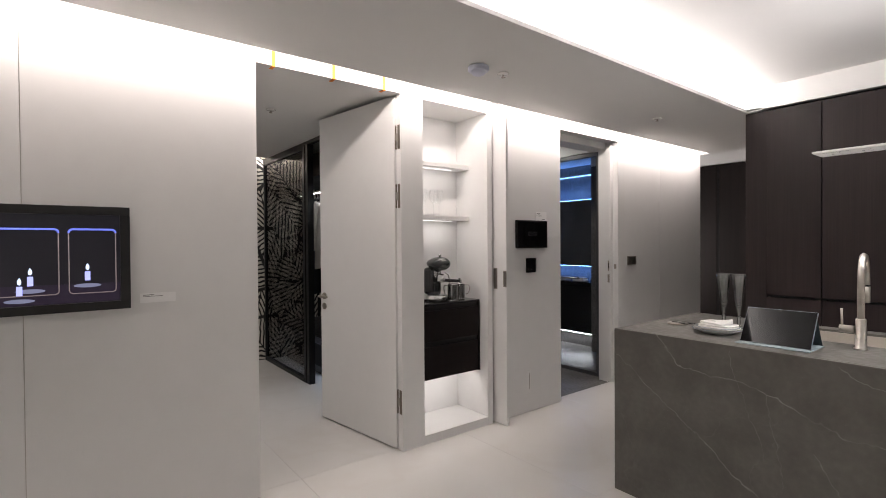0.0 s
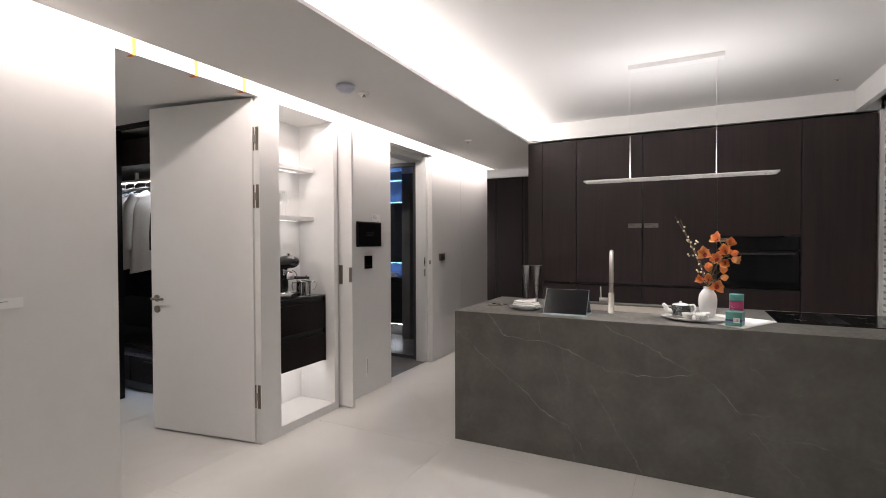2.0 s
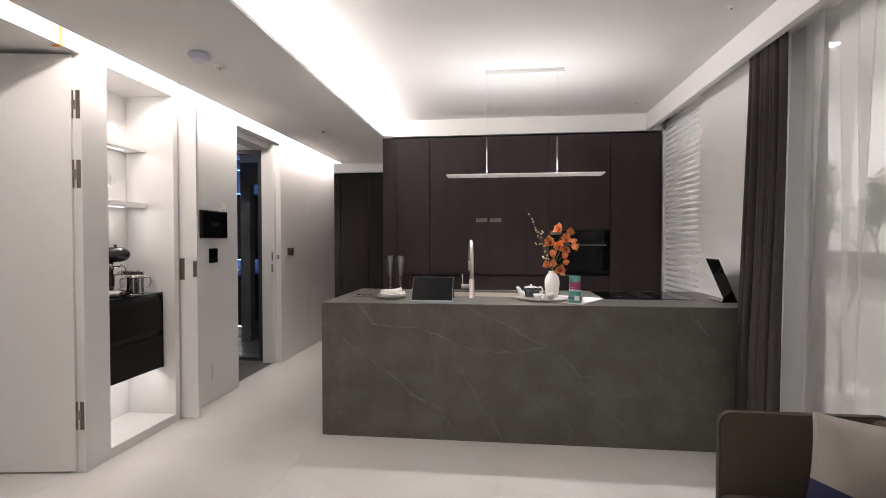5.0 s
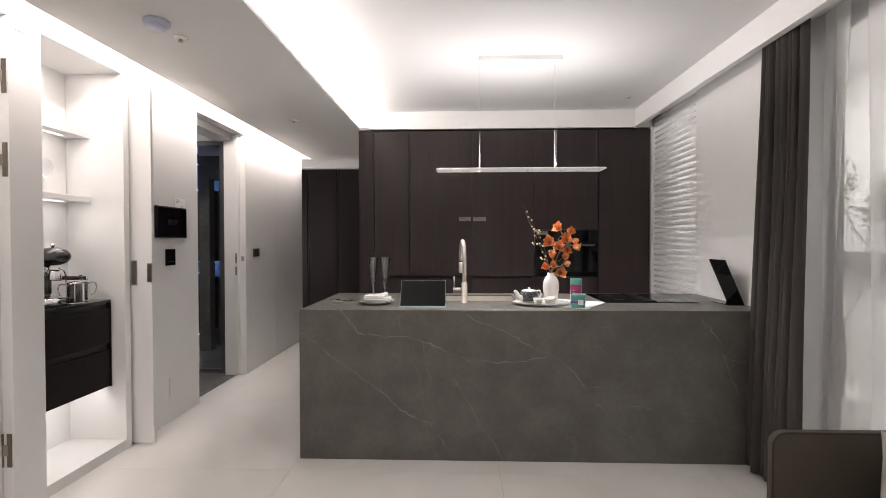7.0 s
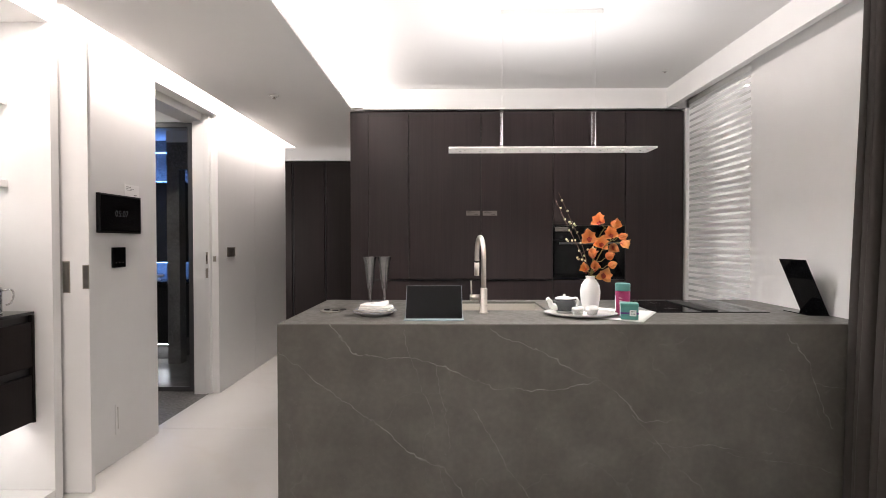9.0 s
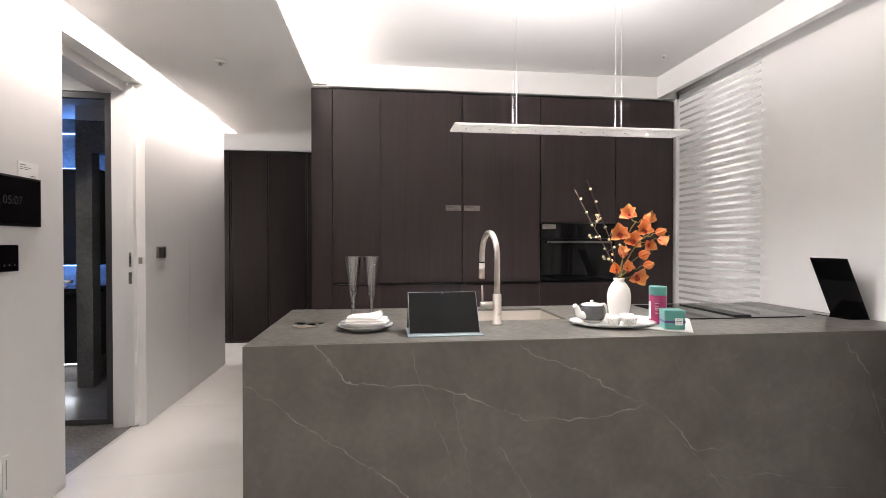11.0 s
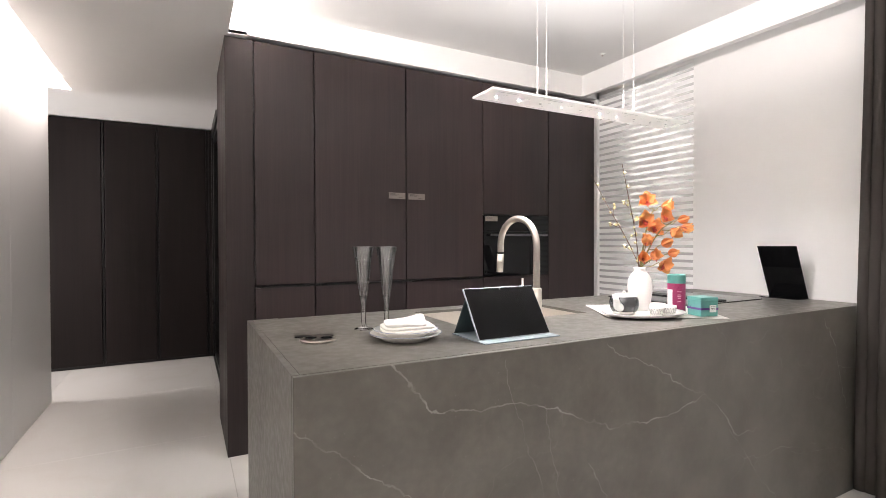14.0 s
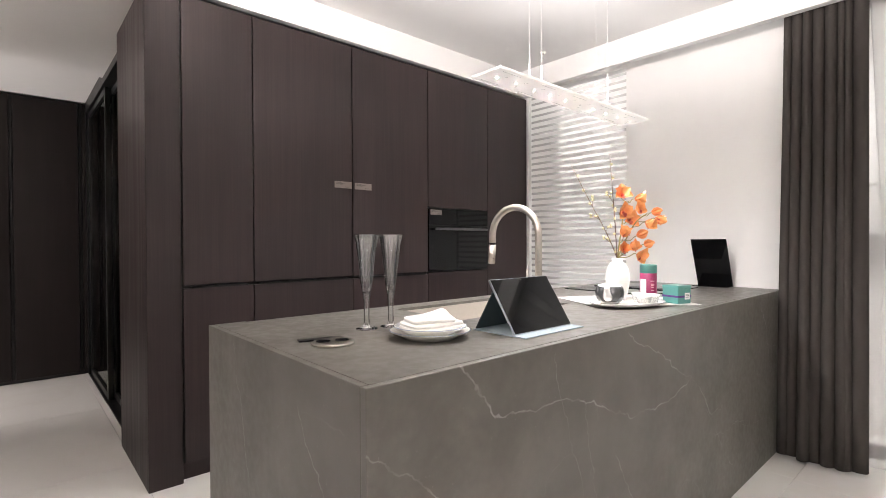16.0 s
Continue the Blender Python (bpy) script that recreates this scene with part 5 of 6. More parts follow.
def build_fold_door():
    d = thing("pocket_cabinet_door", (XW, 0.0, 0.0), "white pocket cabinet door pushed back beside the niche", "cabinet door")
    part("leaf", boxes((-0.08, 0.131, 0.168, 0.190, 0.012, 2.352, 0.0015)), WHITE, d)
    for x0, x1, z0, z1 in ((-0.003, 0.035, 1.03, 1.19), (0.098, 0.1318, 1.05, 1.172)):
        h = part("pull", boxes((x0, x1, 0.1662, 0.1682, z0, z1, 0.0006)), SATIN, d, "satin nickel recessed pull")
        # the recess's shade is painted: a darker plate on the flat pull
        part("pull_well_shade", boxes((x0 + 0.006, x1 - 0.006, 0.1655, 0.1664, z0 + 0.006, z1 - 0.006)), material("pull_shade", (0.22, 0.20, 0.18), 0.4, 0.9), h)
    for z in (0.32, 0.62, 1.28, 1.9, 2.03):
        part("slide_roller", tube(bmesh.new(), [(-0.045, 0.166, z), (-0.045, 0.14, z)], 0.008, 10), BLACK_METAL, d)
    return d


build_fold_door()


# ---- wall fittings ----
def build_wall_panel():
    w = thing("wall_panel", (XW, 0.58, 1.45), "black wall tablet showing a dim clock", "wall tablet", turn=90)
    part("case", boxes((-0.182, 0.182, -0.022, -0.0005, -0.112, 0.112, 0.004)), BLACK_METAL, w)
    part("screen", boxes((-0.172, 0.172, -0.0235, -0.0215, -0.098, 0.102, 0.001)), BLACK_GLASS, w)
    c = bpy.data.curves.new("clock_digits", "FONT")
    c.body, c.size, c.align_x, c.align_y = "05:07", 0.052, "CENTER", "CENTER"
    t = new("clock_digits", c)
    t.parent, t.matrix_basis = w, pose(0.0, -0.0238, 0.0, 90, 0, 0)
    c.materials.append(glowing("dim_digits", (0.022, 0.024, 0.028), 0.012))
    s = thing("wall_switch", (XW, 0.573, 1.197), "black square touch switch on the wall", "switch", turn=90)
    part("plate", boxes((-0.056, 0.056, -0.012, -0.0005, -0.059, 0.059, 0.003)), BLACK_GLASS, s)
    part("touch_marks", boxes(*[(x - 0.003, x + 0.003, -0.0126, -0.0118, -0.034, -0.028) for x in (-0.03, 0.0, 0.03)]), SATIN, s)
    v = thing("wall_vent", (XW, 0.552, 0.25), "small upright white vent plate near the floor", "vent", turn=90)
    part("plate", boxes((-0.018, 0.018, -0.004, -0.0005, -0.09, 0.09, 0.001)), PAINT, v)
    part("slot", boxes((-0.002, 0.004, -0.0046, -0.0038, -0.06, 0.07)), SATIN, v)
    s = thing("wall_switch", (XW, 2.062, 1.197), "metal rocker switch on the white wall", "switch", turn=90)
    part("plate", boxes((-0.076, 0.076, -0.009, -0.0005, -0.042, 0.042, 0.002)), SATIN, s)
    for x in (-0.042, 0.0, 0.042):
        part("rocker", boxes((x - 0.019, x + 0.019, -0.013, -0.008, -0.037, 0.037, 0.002)), SATIN, s, m=pose(0, 0, 0, 3 if x else -3, 0, 0))


build_wall_panel()


def build_picture():
    p = thing("framed_screen", (XW, -2.73, 1.324), "black framed screen showing candles in a dark room", "framed picture", turn=90)
    w, h = 0.545, 0.232
    part("frame", boxes((-w, w, -0.045, -0.0005, h - 0.038, h, 0.002), (-w, w, -0.045, -0.0005, -h, -h + 0.038, 0.002),
                        (-w, -w + 0.038, -0.045, -0.0005, -h + 0.038, h - 0.038), (w - 0.038, w, -0.045, -0.0005, -h + 0.038, h - 0.038)), BLACK, p)
    dark = glowing("screen_dark", (0.012, 0.011, 0.016), 0.35)
    s = part("screen", boxes((-w + 0.038, w - 0.038, -0.030, -0.010, -h + 0.038, h - 0.038)), dark, p)
    purple, blue = glowing("screen_purple", (0.02, 0.013, 0.028), 0.5), glowing("screen_blue", (0.14, 0.18, 0.75), 1.0)
    wax, flame, rim = glowing("screen_candle", (0.42, 0.45, 0.9), 0.9), glowing("screen_flame", (0.65, 0.75, 1.0), 1.1), glowing("screen_rim", (0.20, 0.16, 0.16), 0.6)
    y = -0.0302
    part("tabletop_image", boxes((-w + 0.04, w - 0.04, y - 0.0006, y, -h + 0.04, -0.11)), purple, s)
    for x0, x1 in ((-0.3, 0.285), (0.32, 0.49)):
        r, z0, z1 = 0.016, -0.152, 0.130
        arc = lambda cx, cz, a0: [(cx + r * math.cos(radians(a0 + 15 * k)), y - 0.001, cz + r * math.sin(radians(a0 + 15 * k))) for k in range(7)]
        low = [(x0, y - 0.001, z1 - r), *arc(x0 + r, z0 + r, 180), *arc(x1 - r, z0 + r, 270), (x1, y - 0.001, z1 - r)]
        part("mirror_rim_image", tube(bmesh.new(), low, 0.0022, 6), rim, s)
        part("mirror_edge_image", tube(bmesh.new(), arc(x1 - r, z1 - r, 0) + arc(x0 + r, z1 - r, 90), 0.0042, 6), blue, s)
    for x, z in ((0.155, -0.155), (0.19, -0.115), (0.385, -0.10)):
        part("candle_image", boxes((x - 0.010, x + 0.010, y - 0.0018, y, z + 0.004, z + 0.044)), wax, s)
        bm = bmesh.new()
        f = [bm.verts.new((x + a, y - 0.002, z + 0.049 + b)) for a, b in ((0, 0), (0.006, 0.006), (0.007, 0.014), (0.005, 0.022), (0, 0.032), (-0.005, 0.022), (-0.007, 0.014), (-0.006, 0.006))]
        bm.faces.new(f)
        part("flame_image", bm, flame, s)
        bm = bmesh.new()
        bm.faces.new([bm.verts.new((x + 0.05 * math.cos(6.28319 * i / 20), y - 0.0016, z - 0.018 + 0.009 * math.sin(6.28319 * i / 20))) for i in range(20)])
        part("dish_image", bm, glowing("screen_dish", (0.16, 0.17, 0.26), 0.8), s)


build_picture()


# ---- bathroom ----
def build_pocket_door():
    d = thing("pocket_door", (-1.2175, 1.83, 0.0), "white sliding pocket door, open, with lock plates", "sliding door")
    part("leaf_edge", boxes((-0.022, 0.022, -0.045, 0.0, 0.01, 2.34, 0.0015)), WHITE, d)
    part("lock_plate", boxes((-0.008, 0.008, -0.0465, -0.0448, 1.10, 1.20, 0.0006)), SATIN, d)
    part("finger_plate", boxes((-0.011, 0.011, -0.0465, -0.0448, 0.985, 1.065, 0.0006)), SATIN, d)
    part("lock_slot", boxes((-0.003, 0.003, -0.0472, -0.0464, 1.125, 1.175)), BLACK_METAL, d)
    structure("jamb_2", WHITE, (-1.34, -1.242, 1.80, 1.90, 0.0, 2.36), (-1.195, XW - 0.002, 1.8305, 1.86, 0.0, 2.36))
    solid("strike_plate", boxes((XW - 0.045, XW - 0.02, 1.8285, 1.8303, 1.12, 1.165)), SATIN, "small satin strike plate on the door jamb", "strike plate")


build_pocket_door()
structure("bath_wall_south", GREY_STONE, (-3.9, XW - T - 0.002, 0.80, 0.955, 0.0, 2.5))
structure("bath_wall_west", GREY_STONE, (-4.0, -3.9, 0.8, 3.42, 0.0, 2.5))
structure("bath_wall_north", GREY_STONE, (-3.9, XW - T, 3.30, 3.42, 0.0, 2.5))
structure("bath_wall_east", GREY_STONE, (XW - T - 0.03, XW - T - 0.001, 1.90, 3.30, 0.0, 2.5))
structure("bath_ceiling", CEIL, (-3.9, -1.245, 0.80, 3.42, 2.45, 2.49))
structure("bath_stone_screen", GREY_STONE, (-2.15, -2.02, 2.82, 2.94, 0.0, 2.33), (-2.02, -1.30, 2.82, 2.94, 2.05, 2.33))
structure("bath_stone_cap", CEIL, (-2.15, -1.30, 2.82, 2.94, 2.33, 2.45))


def build_glass_door():
    d = thing("glass_door", (0, 0, 0), "grey framed full-height glass door with a steel bar", "glass door")
    y = 1.885
    part("stile", boxes((-1.415, -1.372, y - 0.018, y + 0.018, 0.004, 2.305, 0.002)), GREY_FRAME, d)
    part("stile", boxes((-2.52, -2.48, y - 0.018, y + 0.018, 0.004, 2.305, 0.002)), GREY_FRAME, d)
    part("rail", boxes((-2.48, -1.415, y - 0.018, y + 0.018, 2.262, 2.305, 0.002)), GREY_FRAME, d)
    part("rail", boxes((-2.48, -1.415, y - 0.018, y + 0.018, 0.004, 0.042, 0.002)), GREY_FRAME, d)
    o = part("pane", boxes((-2.482, -1.413, y - 0.004, y + 0.004, 0.04, 2.265)), clear("grey_glass", (0.78, 0.79, 0.8), 0.0, 1.25), d)
    o.visible_shadow = False
    part("pull_bar", tube(bmesh.new(), [(-2.3, y - 0.045, 1.0), (-1.66, y - 0.045, 1.0), (-1.645, y - 0.035, 1.0), (-1.645, y - 0.004, 1.0)], 0.011, 12), STEEL, d)


build_glass_door()
structure("bath_screen_head", CEIL, (-3.9, -1.345, 1.865, 1.905, 2.31, 2.45))
structure("bath_screen_jamb", GREY_FRAME, (-1.372, -1.345, 1.86, 1.91, 0.0, 2.31))


def build_vanity():
    v = thing("bath_vanity", (0, 0, 0), "dark vanity with black marble top in the bathroom", "vanity")
    part("cabinet", boxes((-3.85, -2.16, 2.93, 3.295, 0.20, 0.80, 0.002)), BLACK, v)
    part("worktop", boxes((-3.85, -2.16, 2.90, 3.295, 0.801, 0.86, 0.002)), material("nero_marble", (0.02, 0.02, 0.021), 0.15, vary=0.6, scale=12), v)
    part("stone_base", boxes((-3.85, -2.16, 3.05, 3.295, 0.0, 0.20)), GREY_STONE, v)
    m = thing("mirror_cabinet", (0, 0, 0), "wide mirror cabinet with blue light above and below", "mirror cabinet")
    part("case", boxes((-3.85, -2.16, 3.185, 3.295, 1.06, 1.96, 0.001)), BLACK, m)
    part("mirror", boxes((-3.84, -2.17, 3.178, 3.184, 1.07, 1.95)), material("mirror_glass", (0.75, 0.76, 0.77), 0.02, 1.0), m)
    part("light_strip", boxes((-3.84, -2.17, 3.19, 3.20, 1.961, 1.967), (-3.84, -2.17, 3.19, 3.20, 1.053, 1.059)), glowing("blue_led", (0.2, 0.45, 1.0), 9), m)
    solid("ceiling_light_profile", boxes((-3.84, -2.17, 3.28, 3.295, 2.30, 2.312)), glowing("blue_led_top", (0.2, 0.45, 1.0), 4), "blue light strip high on the bathroom wall", "light strip")
    for k, (x, y, w, mat) in enumerate(((-2.75, 3.02, 0.10, LINEN), (-2.45, 3.0, 0.09, LINEN), (-2.95, 3.08, 0.08, CHINA))):
        solid("folded_towel", boxes((x - w, x + w, y - 0.06, y + 0.06, 0.861, 0.888, 0.01), (x - w * 0.9, x + w * 0.9, y - 0.055, y + 0.055, 0.888, 0.912, 0.01)), mat, "folded white towel on the vanity top", "towel", "towels")
    # Mottled dark sheet in place of the unlit opening past the stone screen
    g = material("doorway_dark", (0.07, 0.068, 0.062), 0.5, vary=0.5, scale=9)
    solid("doorway_dark_panel", boxes((-1.95, -1.36, 3.27, 3.295, 0.3, 1.95)), g, "dark mottled panel standing in for the dark opening beyond the stone screen", "wall panel")


build_vanity()


# ---- window side ----
def pleats(y0, y1, x, z0, z1, folds, depth, flare, seed):
    rng = random.Random(seed)
    ph = [rng.uniform(-0.8, 0.8) for _ in range(folds + 2)]
    am = [rng.uniform(0.4, 1.3) for _ in range(folds + 2)]
    def fn(u, v):
        k = min(int(u * folds), folds - 1)
        f = u * folds - k
        a = am[k] * (1 - f) + am[k + 1] * f
        p = ph[k] * (1 - f) + ph[k + 1] * f
        open_ = 0.55 + 0.45 * min(1, v * 1.3)
        x1 = x + depth * a * open_ * math.sin(6.28319 * (u * folds) + p + 0.5 * v * math.sin(3 * u))
        y = y0 + (y1 - y0) * (u + 0.3 / folds * math.sin(12.566 * u * folds) * (1 - v)) + flare * (v ** 1.5) * (0.5 - u)
        return (x1 - 0.03 * v, y, z1 + (z0 - z1) * v)
    return fn


def heavy_folds(y0, y1, x, z0, z1, seed):
    """A gathered lined curtain: tight at the heading, with uneven deep folds that open and wander towards the hem."""
    rng = random.Random(seed)
    n = 8
    width = [rng.uniform(0.6, 1.5) for _ in range(n)]
    total = sum(width)
    edge = [sum(width[:k]) / total for k in range(n + 1)]
    deep = [rng.uniform(0.55, 1.25) for _ in range(n)]
    drift = [rng.uniform(-1, 1) for _ in range(n)]

    def fn(u, v):
        k = max(i for i in range(n) if edge[i] <= u + 1e-9)
        f = (u - edge[k]) / (edge[k + 1] - edge[k])
        w = math.sin(math.pi * f)
        ease = v * v * (3 - 2 * v)
        bulge = deep[k] * (0.030 + 0.034 * ease) * w ** 1.2
        roll = 0.010 * math.sin(6.28319 * f) * (0.4 + ease) + 0.012 * drift[k] * w * ease
        lean = 0.055 * ease * (1 - 0.6 * u) + 0.006 * math.sin(5 * v + 4 * u)
        y = y0 + (y1 - y0) * u + roll - 0.015 * ease * u
        return (x - bulge - lean + 0.012 * w * drift[k] * v, min(y, -0.010), z1 + (z0 - z1) * v)
    return fn


cur = thing("window_curtain", (0, 0, 0), "floor-length taupe curtain gathered in soft folds", "curtain")
thicken(part("drape", sheet(heavy_folds(-0.018, -0.372, 2.712, 0.018, 2.49, 3), 260, 40), CURTAIN, cur), 0.004)
part("track", boxes((2.70, 2.72, -5.9, 0.02, 2.488, 2.498)), CHINA, cur)
SHEER = material("sheer_voile", (0.85, 0.84, 0.83), 0.8)
nn = Net(SHEER)
tr = nn.node("BsdfTranslucent", Color=(0.85, 0.84, 0.83, 1))
cl = nn.node("BsdfTransparent", Color=(1, 1, 1, 1))
m1 = nn.node("MixShader", Fac=0.4)
m2 = nn.node("MixShader", Fac=0.45)
weave = nn.noise(nn.node("TexCoord").outputs["Object"], 240, 2)
nn.put(m2.inputs[0], nn.span(weave, 0.3, 0.7, 0.52, 0.55))
out = [x for x in nn.t.nodes if x.type == "OUTPUT_MATERIAL"][0]
nn.t.links.new(nn.p.outputs[0], m1.inputs[1])
nn.t.links.new(tr.outputs[0], m1.inputs[2])
nn.t.links.new(m1.outputs[0], m2.inputs[1])
nn.t.links.new(cl.outputs[0], m2.inputs[2])
nn.t.links.new(m2.outputs[0], out.inputs[0])
she = thing("sheer_curtain", (0, 0, 0), "white translucent sheer curtain along the window wall", "curtain")
part("drape", sheet(pleats(-0.17, -5.8, 2.86, 0.015, 2.49, 17, 0.05, 0.0, 8), 480, 10), SHEER, she)
win = thing("window_1", (0, 0, 0), "", "", kind="structure")
for k, (a, b) in enumerate(((-2.3, -0.18), (-4.1, -2.24), (-5.94, -4.04))):
    o = part("pane", boxes((3.005, 3.013, a, b, 0.06, 2.44)), GLASS, win)
    o.visible_shadow = False


def build_blind():
    b = thing("window_blind", (0, 0, 0), "white banded day-and-night roller blind, half open", "blind")
    y0, y1 = 0.945, 1.795
    bm = bmesh.new()
    tube(bm, [(2.82, y0, 2.44), (2.82, y1, 2.44)], 0.03, 16)
    part("roller", bm, CHINA, b)
    z, pitch = 2.40, 0.0497
    data = None
    while z > 0.58:
        if data is None:
            data = mesh_of("band", boxes((2.8, 2.8015, y0, y1, -0.0155, 0.0155)), SHEER2)
        o = new("band", data)
        o.parent, o.matrix_basis = b, pose(0, 0, z)
        z -= pitch
    part("veil", boxes((2.806, 2.8065, y0, y1, 0.57, 2.43)), VEIL, b)
    part("bottom_bar", boxes((2.79, 2.815, y0, y1, 0.555, 0.575, 0.003)), CHINA, b)


def thin_cloth(name, colour, clear_share, glow=0.5):
    m = material(name, colour, 0.8)
    n = Net(m)
    t1, t2 = n.node("BsdfTranslucent", Color=(*colour, 1)), n.node("BsdfTransparent", Color=(1, 1, 1, 1))
    a, b = n.node("MixShader", Fac=glow), n.node("MixShader", Fac=clear_share)
    o = [x for x in n.t.nodes if x.type == "OUTPUT_MATERIAL"][0]
    n.t.links.new(n.p.outputs[0], a.inputs[1])
    n.t.links.new(t1.outputs[0], a.inputs[2])
    n.t.links.new(a.outputs[0], b.inputs[1])
    n.t.links.new(t2.outputs[0], b.inputs[2])
    n.t.links.new(b.outputs[0], o.inputs[0])
    return m


SHEER2 = material("blind_band", (0.86, 0.855, 0.85), 0.8, vary=0.015, scale=4)
VEIL = thin_cloth("blind_veil", (0.82, 0.815, 0.81), 0.5, 0.5)
build_blind()
structure("window_2", GREY_FRAME, (2.90, 2.95, 0.937, 0.96, 0.55, 2.5), (2.90, 2.95, 1.61, 1.80, 0.55, 2.5), (2.90, 2.95, 0.96, 1.61, 0.55, 0.60))


# Trims put round the assumed balcony lamps; no fitting is in view
def build_assumed_light(y):
    d = thing("balcony_downlight", (3.45, y, 2.655), "white square trim of an assumed downlight in the added balcony ceiling", "ceiling light", "balcony downlights")
    part("trim", boxes((-0.065, 0.065, -0.065, -0.047, -0.006, -0.0005), (-0.065, 0.065, 0.047, 0.065, -0.006, -0.0005),
                       (-0.065, -0.047, -0.047, 0.047, -0.006, -0.0005), (0.047, 0.065, -0.047, 0.047, -0.006, -0.0005)), CHINA_MATT, d)


for y in (2.0, 0.47, -1.7, -3.9):
    build_assumed_light(y)


# potted tree on the balcony
def build_tree(x, y, seed):
    t = thing("potted_tree", (x, y, 0.0), "slender potted tree with small pale green leaves on the balcony", "tree", "balcony trees")
    rng = random.Random(seed)
    bark = material("grey_bark", (0.14, 0.12, 0.10), 0.9, vary=0.2, scale=60)
    leaf = material("pale_leaf", (0.10, 0.13, 0.06), 0.6, vary=0.3, scale=30)
    bm = bmesh.new()
    lathe(bm, [(0.0, 0.0), (0.13, 0.0), (0.17, 0.3), (0.16, 0.3), (0.15, 0.27), (0.0, 0.26)], seg=28)
    part("pot", bm, CHINA_MATT, t)
    bm, ends = bmesh.new(), []
    def grow(p, d, ln, r, depth):
        pts = [p]
        for i in range(4):
            d = (d + Vector((rng.uniform(-0.25, 0.25), rng.uniform(-0.25, 0.25), 0.12))).normalized()
            pts.append(pts[-1] + d * ln / 4)
        tube(bm, pts, r, 6, [r * (1 - 0.1 * i) for i in range(5)])
        if depth == 0:
            ends.extend((q, d) for q in pts[1:])
            return
        for k in range(3 if depth < 3 else 2):
            grow(pts[-1 - k % 2], (d + Vector((rng.uniform(-0.7, 0.7), rng.uniform(-0.7, 0.7), 0.3))).normalized(), ln * 0.72, r * 0.62, depth - 1)
    grow(Vector((0, 0, 0.26)), Vector((0, 0, 1)), 0.55, 0.016, 4)
    part("trunk", bm, bark, t)
    bm = bmesh.new()
    for q, d in ends:
        for k in range(4):
            m = Matrix.Translation(q + Vector((rng.uniform(-0.03, 0.03), rng.uniform(-0.03, 0.03), rng.uniform(-0.03, 0.03)))) @ pose(0, 0, 0, rng.uniform(-70, 70), rng.uniform(-70, 70), rng.uniform(0, 360))
            petal_mesh(bm, 0.05, 0.009, m, 0.2)
    tagged(part("crown", bm, leaf, t))


build_tree(3.55, 0.48, 4)
build_tree(3.6, 1.6, 9)
build_tree(3.5, -0.1, 12)


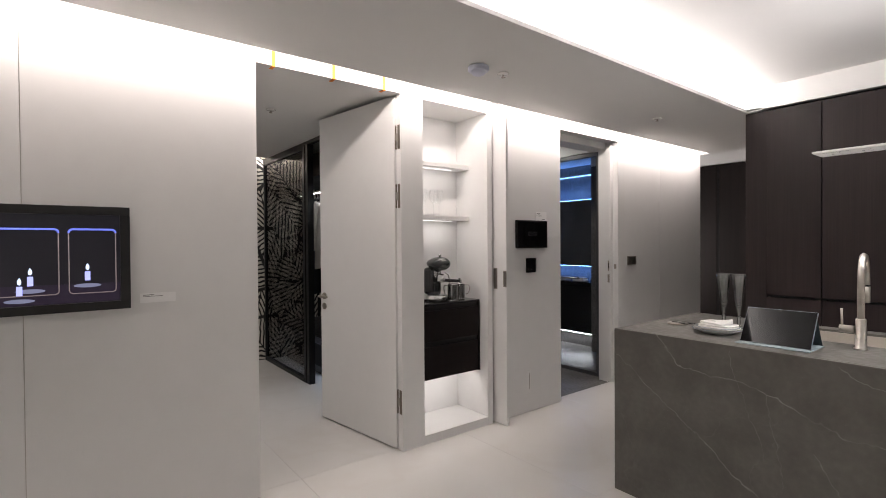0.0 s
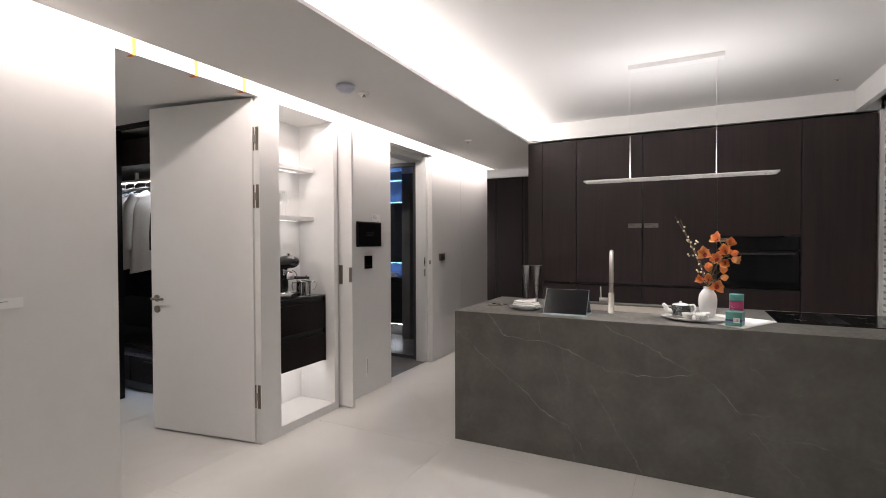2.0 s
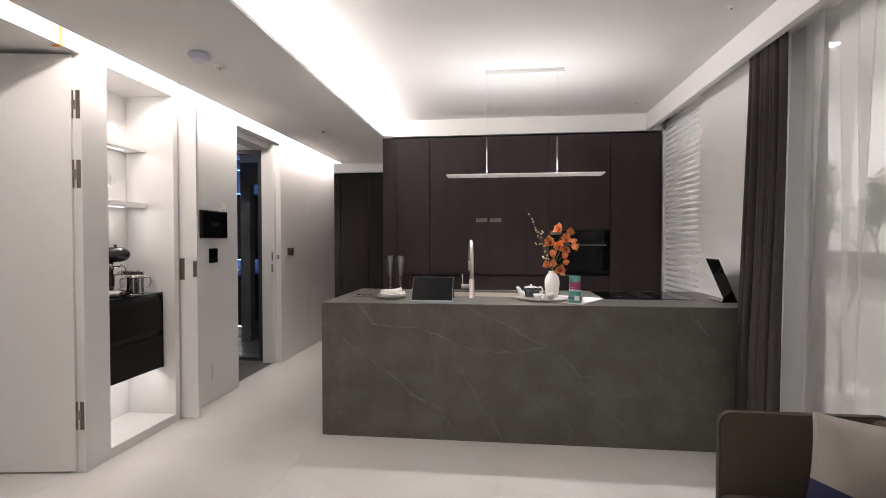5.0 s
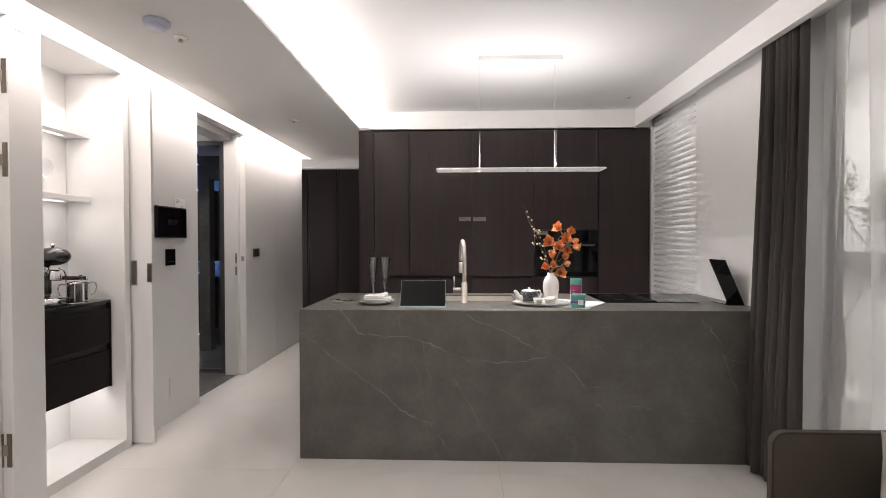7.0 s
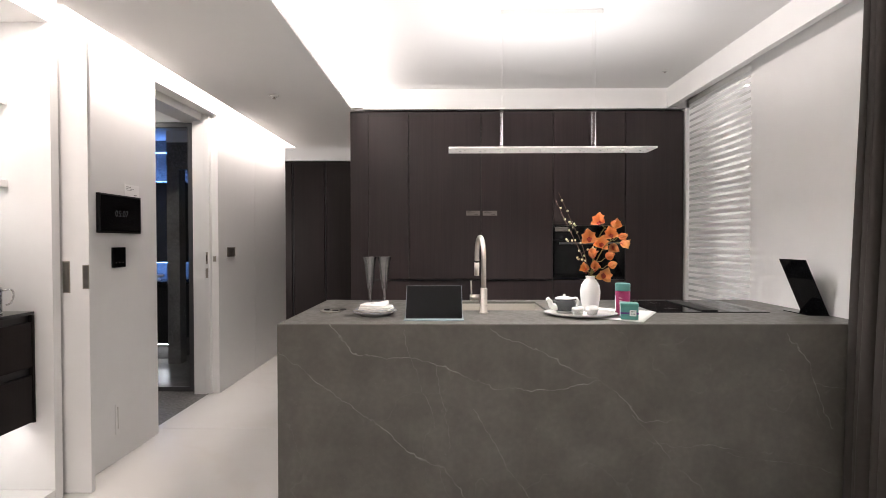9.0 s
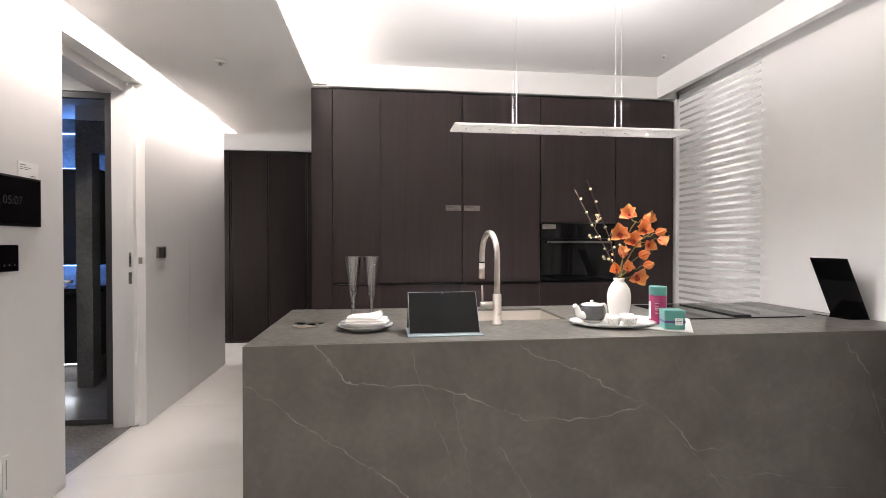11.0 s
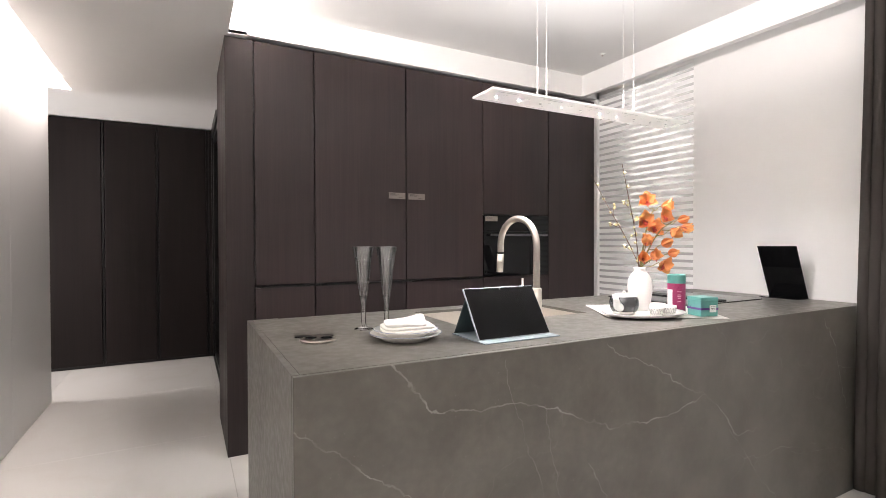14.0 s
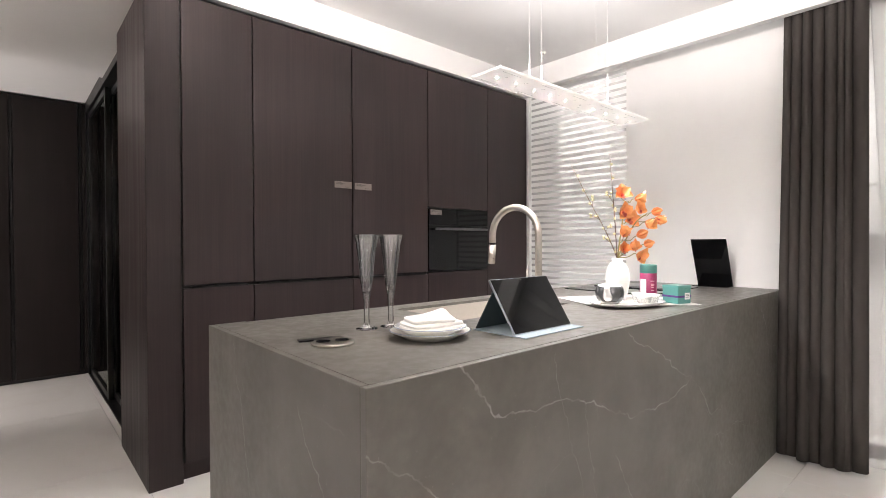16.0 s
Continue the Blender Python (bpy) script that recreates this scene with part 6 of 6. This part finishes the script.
# ---- sofa ----
def build_sofa():
    s = thing("sofa", (0, 0, 0), "olive brown fabric sofa with dark piped edges", "sofa")
    def arm_outline(inset):
        x0, x1, z0, z1, r = 2.045 + inset, 2.68 - inset, 0.12 + inset, 0.648 - inset, 0.05 - inset
        pts = [(x0, z0)]
        for cx, a0 in ((x0 + r, 180), (x1 - r, 90)):
            pts += [(cx + r * math.cos(radians(a0 - k * 11.25)), z1 - r + r * math.sin(radians(a0 - k * 11.25))) for k in range(9)]
        return pts + [(x1, z0)]

    bm = bmesh.new()
    front = bm.faces.new([bm.verts.new((x, -1.172, z)) for x, z in arm_outline(0.0)])
    back = bmesh.ops.extrude_face_region(bm, geom=[front])
    bmesh.ops.translate(bm, verts=[v for v in back["geom"] if isinstance(v, bmesh.types.BMVert)], vec=(0, 0.032, 0))
    bmesh.ops.recalc_face_normals(bm, faces=bm.faces)
    rims = [e for e in bm.edges if abs(e.verts[0].co.y - e.verts[1].co.y) < 1e-6]
    bmesh.ops.bevel(bm, geom=rims, offset=0.008, segments=3, profile=0.5, affect="EDGES")
    for f in bm.faces:
        f.smooth = len(f.verts) <= 4
    part("armrest", bm, SOFA, s)
    for y in (-1.1685, -1.1435):
        part("piping", tube(bmesh.new(), [(x, y, z) for x, z in arm_outline(0.004)], 0.004, 8), PIPING, s)
    part("backrest", boxes((2.56, 2.70, -3.3, -1.174, 0.12, 0.648, 0.035, 4)), SOFA, s)
    part("seat_cushion", boxes((2.03, 2.56, -2.25, -1.18, 0.2, 0.345, 0.04, 4)), SOFA, s)
    part("seat_cushion", boxes((2.03, 2.56, -3.25, -2.26, 0.2, 0.345, 0.04, 4)), SOFA, s)
    part("base", boxes((2.03, 2.68, -3.3, -1.18, 0.12, 0.2, 0.01)), SOFA, s)
    for x in (2.09, 2.62):
        for y in (-1.21, -3.2):
            part("leg", tube(bmesh.new(), [(x, y, 0.0), (x, y, 0.12)], 0.016, 12), BLACK_METAL, s)
    c = thing("cushion", (2.50, -1.31, 0.50), "beige square cushion with a navy stripe on the sofa", "cushion", turn=4)
    beige = material("beige_navy_fabric", (0.36, 0.33, 0.30), 0.9, vary=0.06, bump=0.3, bscale=500)
    n = Net(beige)
    sep = n.node("SeparateXYZ", Vector=n.node("TexCoord").outputs["Object"])
    k = n.math("ADD", n.math("MULTIPLY", sep.outputs["X"], 0.25), sep.outputs["Z"])
    f = n.math("MULTIPLY", n.span(k, -0.112, -0.11, 1.0, 0.0), n.span(k, -0.19, -0.188))
    n.put(n.p.inputs["Base Color"], n.mix(f, (0.38, 0.345, 0.315), (0.03, 0.03, 0.085)))
    bm = bmesh.new()
    bmesh.ops.create_cube(bm, size=1)
    bmesh.ops.subdivide_edges(bm, edges=bm.edges, cuts=9, use_grid_fill=True)
    for v in bm.verts:
        x, y, z = v.co * 2
        e = (1 - abs(x) ** 2.2) * (1 - abs(z) ** 2.2)
        v.co = Vector((x * 0.22 * (1 - 0.06 * (1 - z * z)), y * (0.012 + 0.075 * max(0, e) ** 0.5), z * 0.17 * (1 - 0.06 * (1 - x * x))))
    for f in bm.faces:
        f.smooth = True
    part("cover", bm, beige, c, m=pose(0, 0, 0, -8, 10, 0))


build_sofa()


# ---- floors, tile by tile ----
fl = new("floor", mesh_of("floor", boxes((-4.5, 4.2, -6.1, 5.3, -0.06, -0.005)), GROUT))
tagged(fl, kind="structure")
tiles = {}
P = 1.196
for i in range(-4, 4):
    for j in range(-5, 5):
        x0, x1 = i * P - 0.008 + 0.0008, (i + 1) * P - 0.008 - 0.0008
        y0, y1 = 1.05 + j * P + 0.0008, 1.05 + (j + 1) * P - 0.0008
        cuts = [(max(x0, -4.5), min(x1, 4.2), max(y0, -6.1), min(y1, 5.3))]
        out_ = []
        for a, b, c, d in cuts:
            if b - a < 0.01 or d - c < 0.01:
                continue
            # leave the bathroom's stone floor free
            if a < -1.225 and d > 0.957 and c < 3.42:
                if b > -1.225:
                    out_.append((-1.225, b, c, d))
                    if c < 0.957:
                        out_.append((a, -1.225, c, 0.957))
                elif c < 0.957:
                    out_.append((a, b, c, 0.957))
                if d > 3.42:
                    out_.append((a, min(b, -1.225), 3.42, d))
            else:
                out_.append((a, b, c, d))
        for a, b, c, d in out_:
            key = (round(b - a, 3), round(d - c, 3))
            if key not in tiles:
                tiles[key] = mesh_of("tile", boxes((0, b - a, 0, d - c, -0.0048, 0.0)), FLOOR)
            t = new("tile", tiles[key])
            t.parent, t.matrix_basis = fl, pose(a, c, 0)
structure("floor_bathroom", GREY_STONE, (-3.9, -1.225, 0.955, 3.42, -0.0048, 0.0))
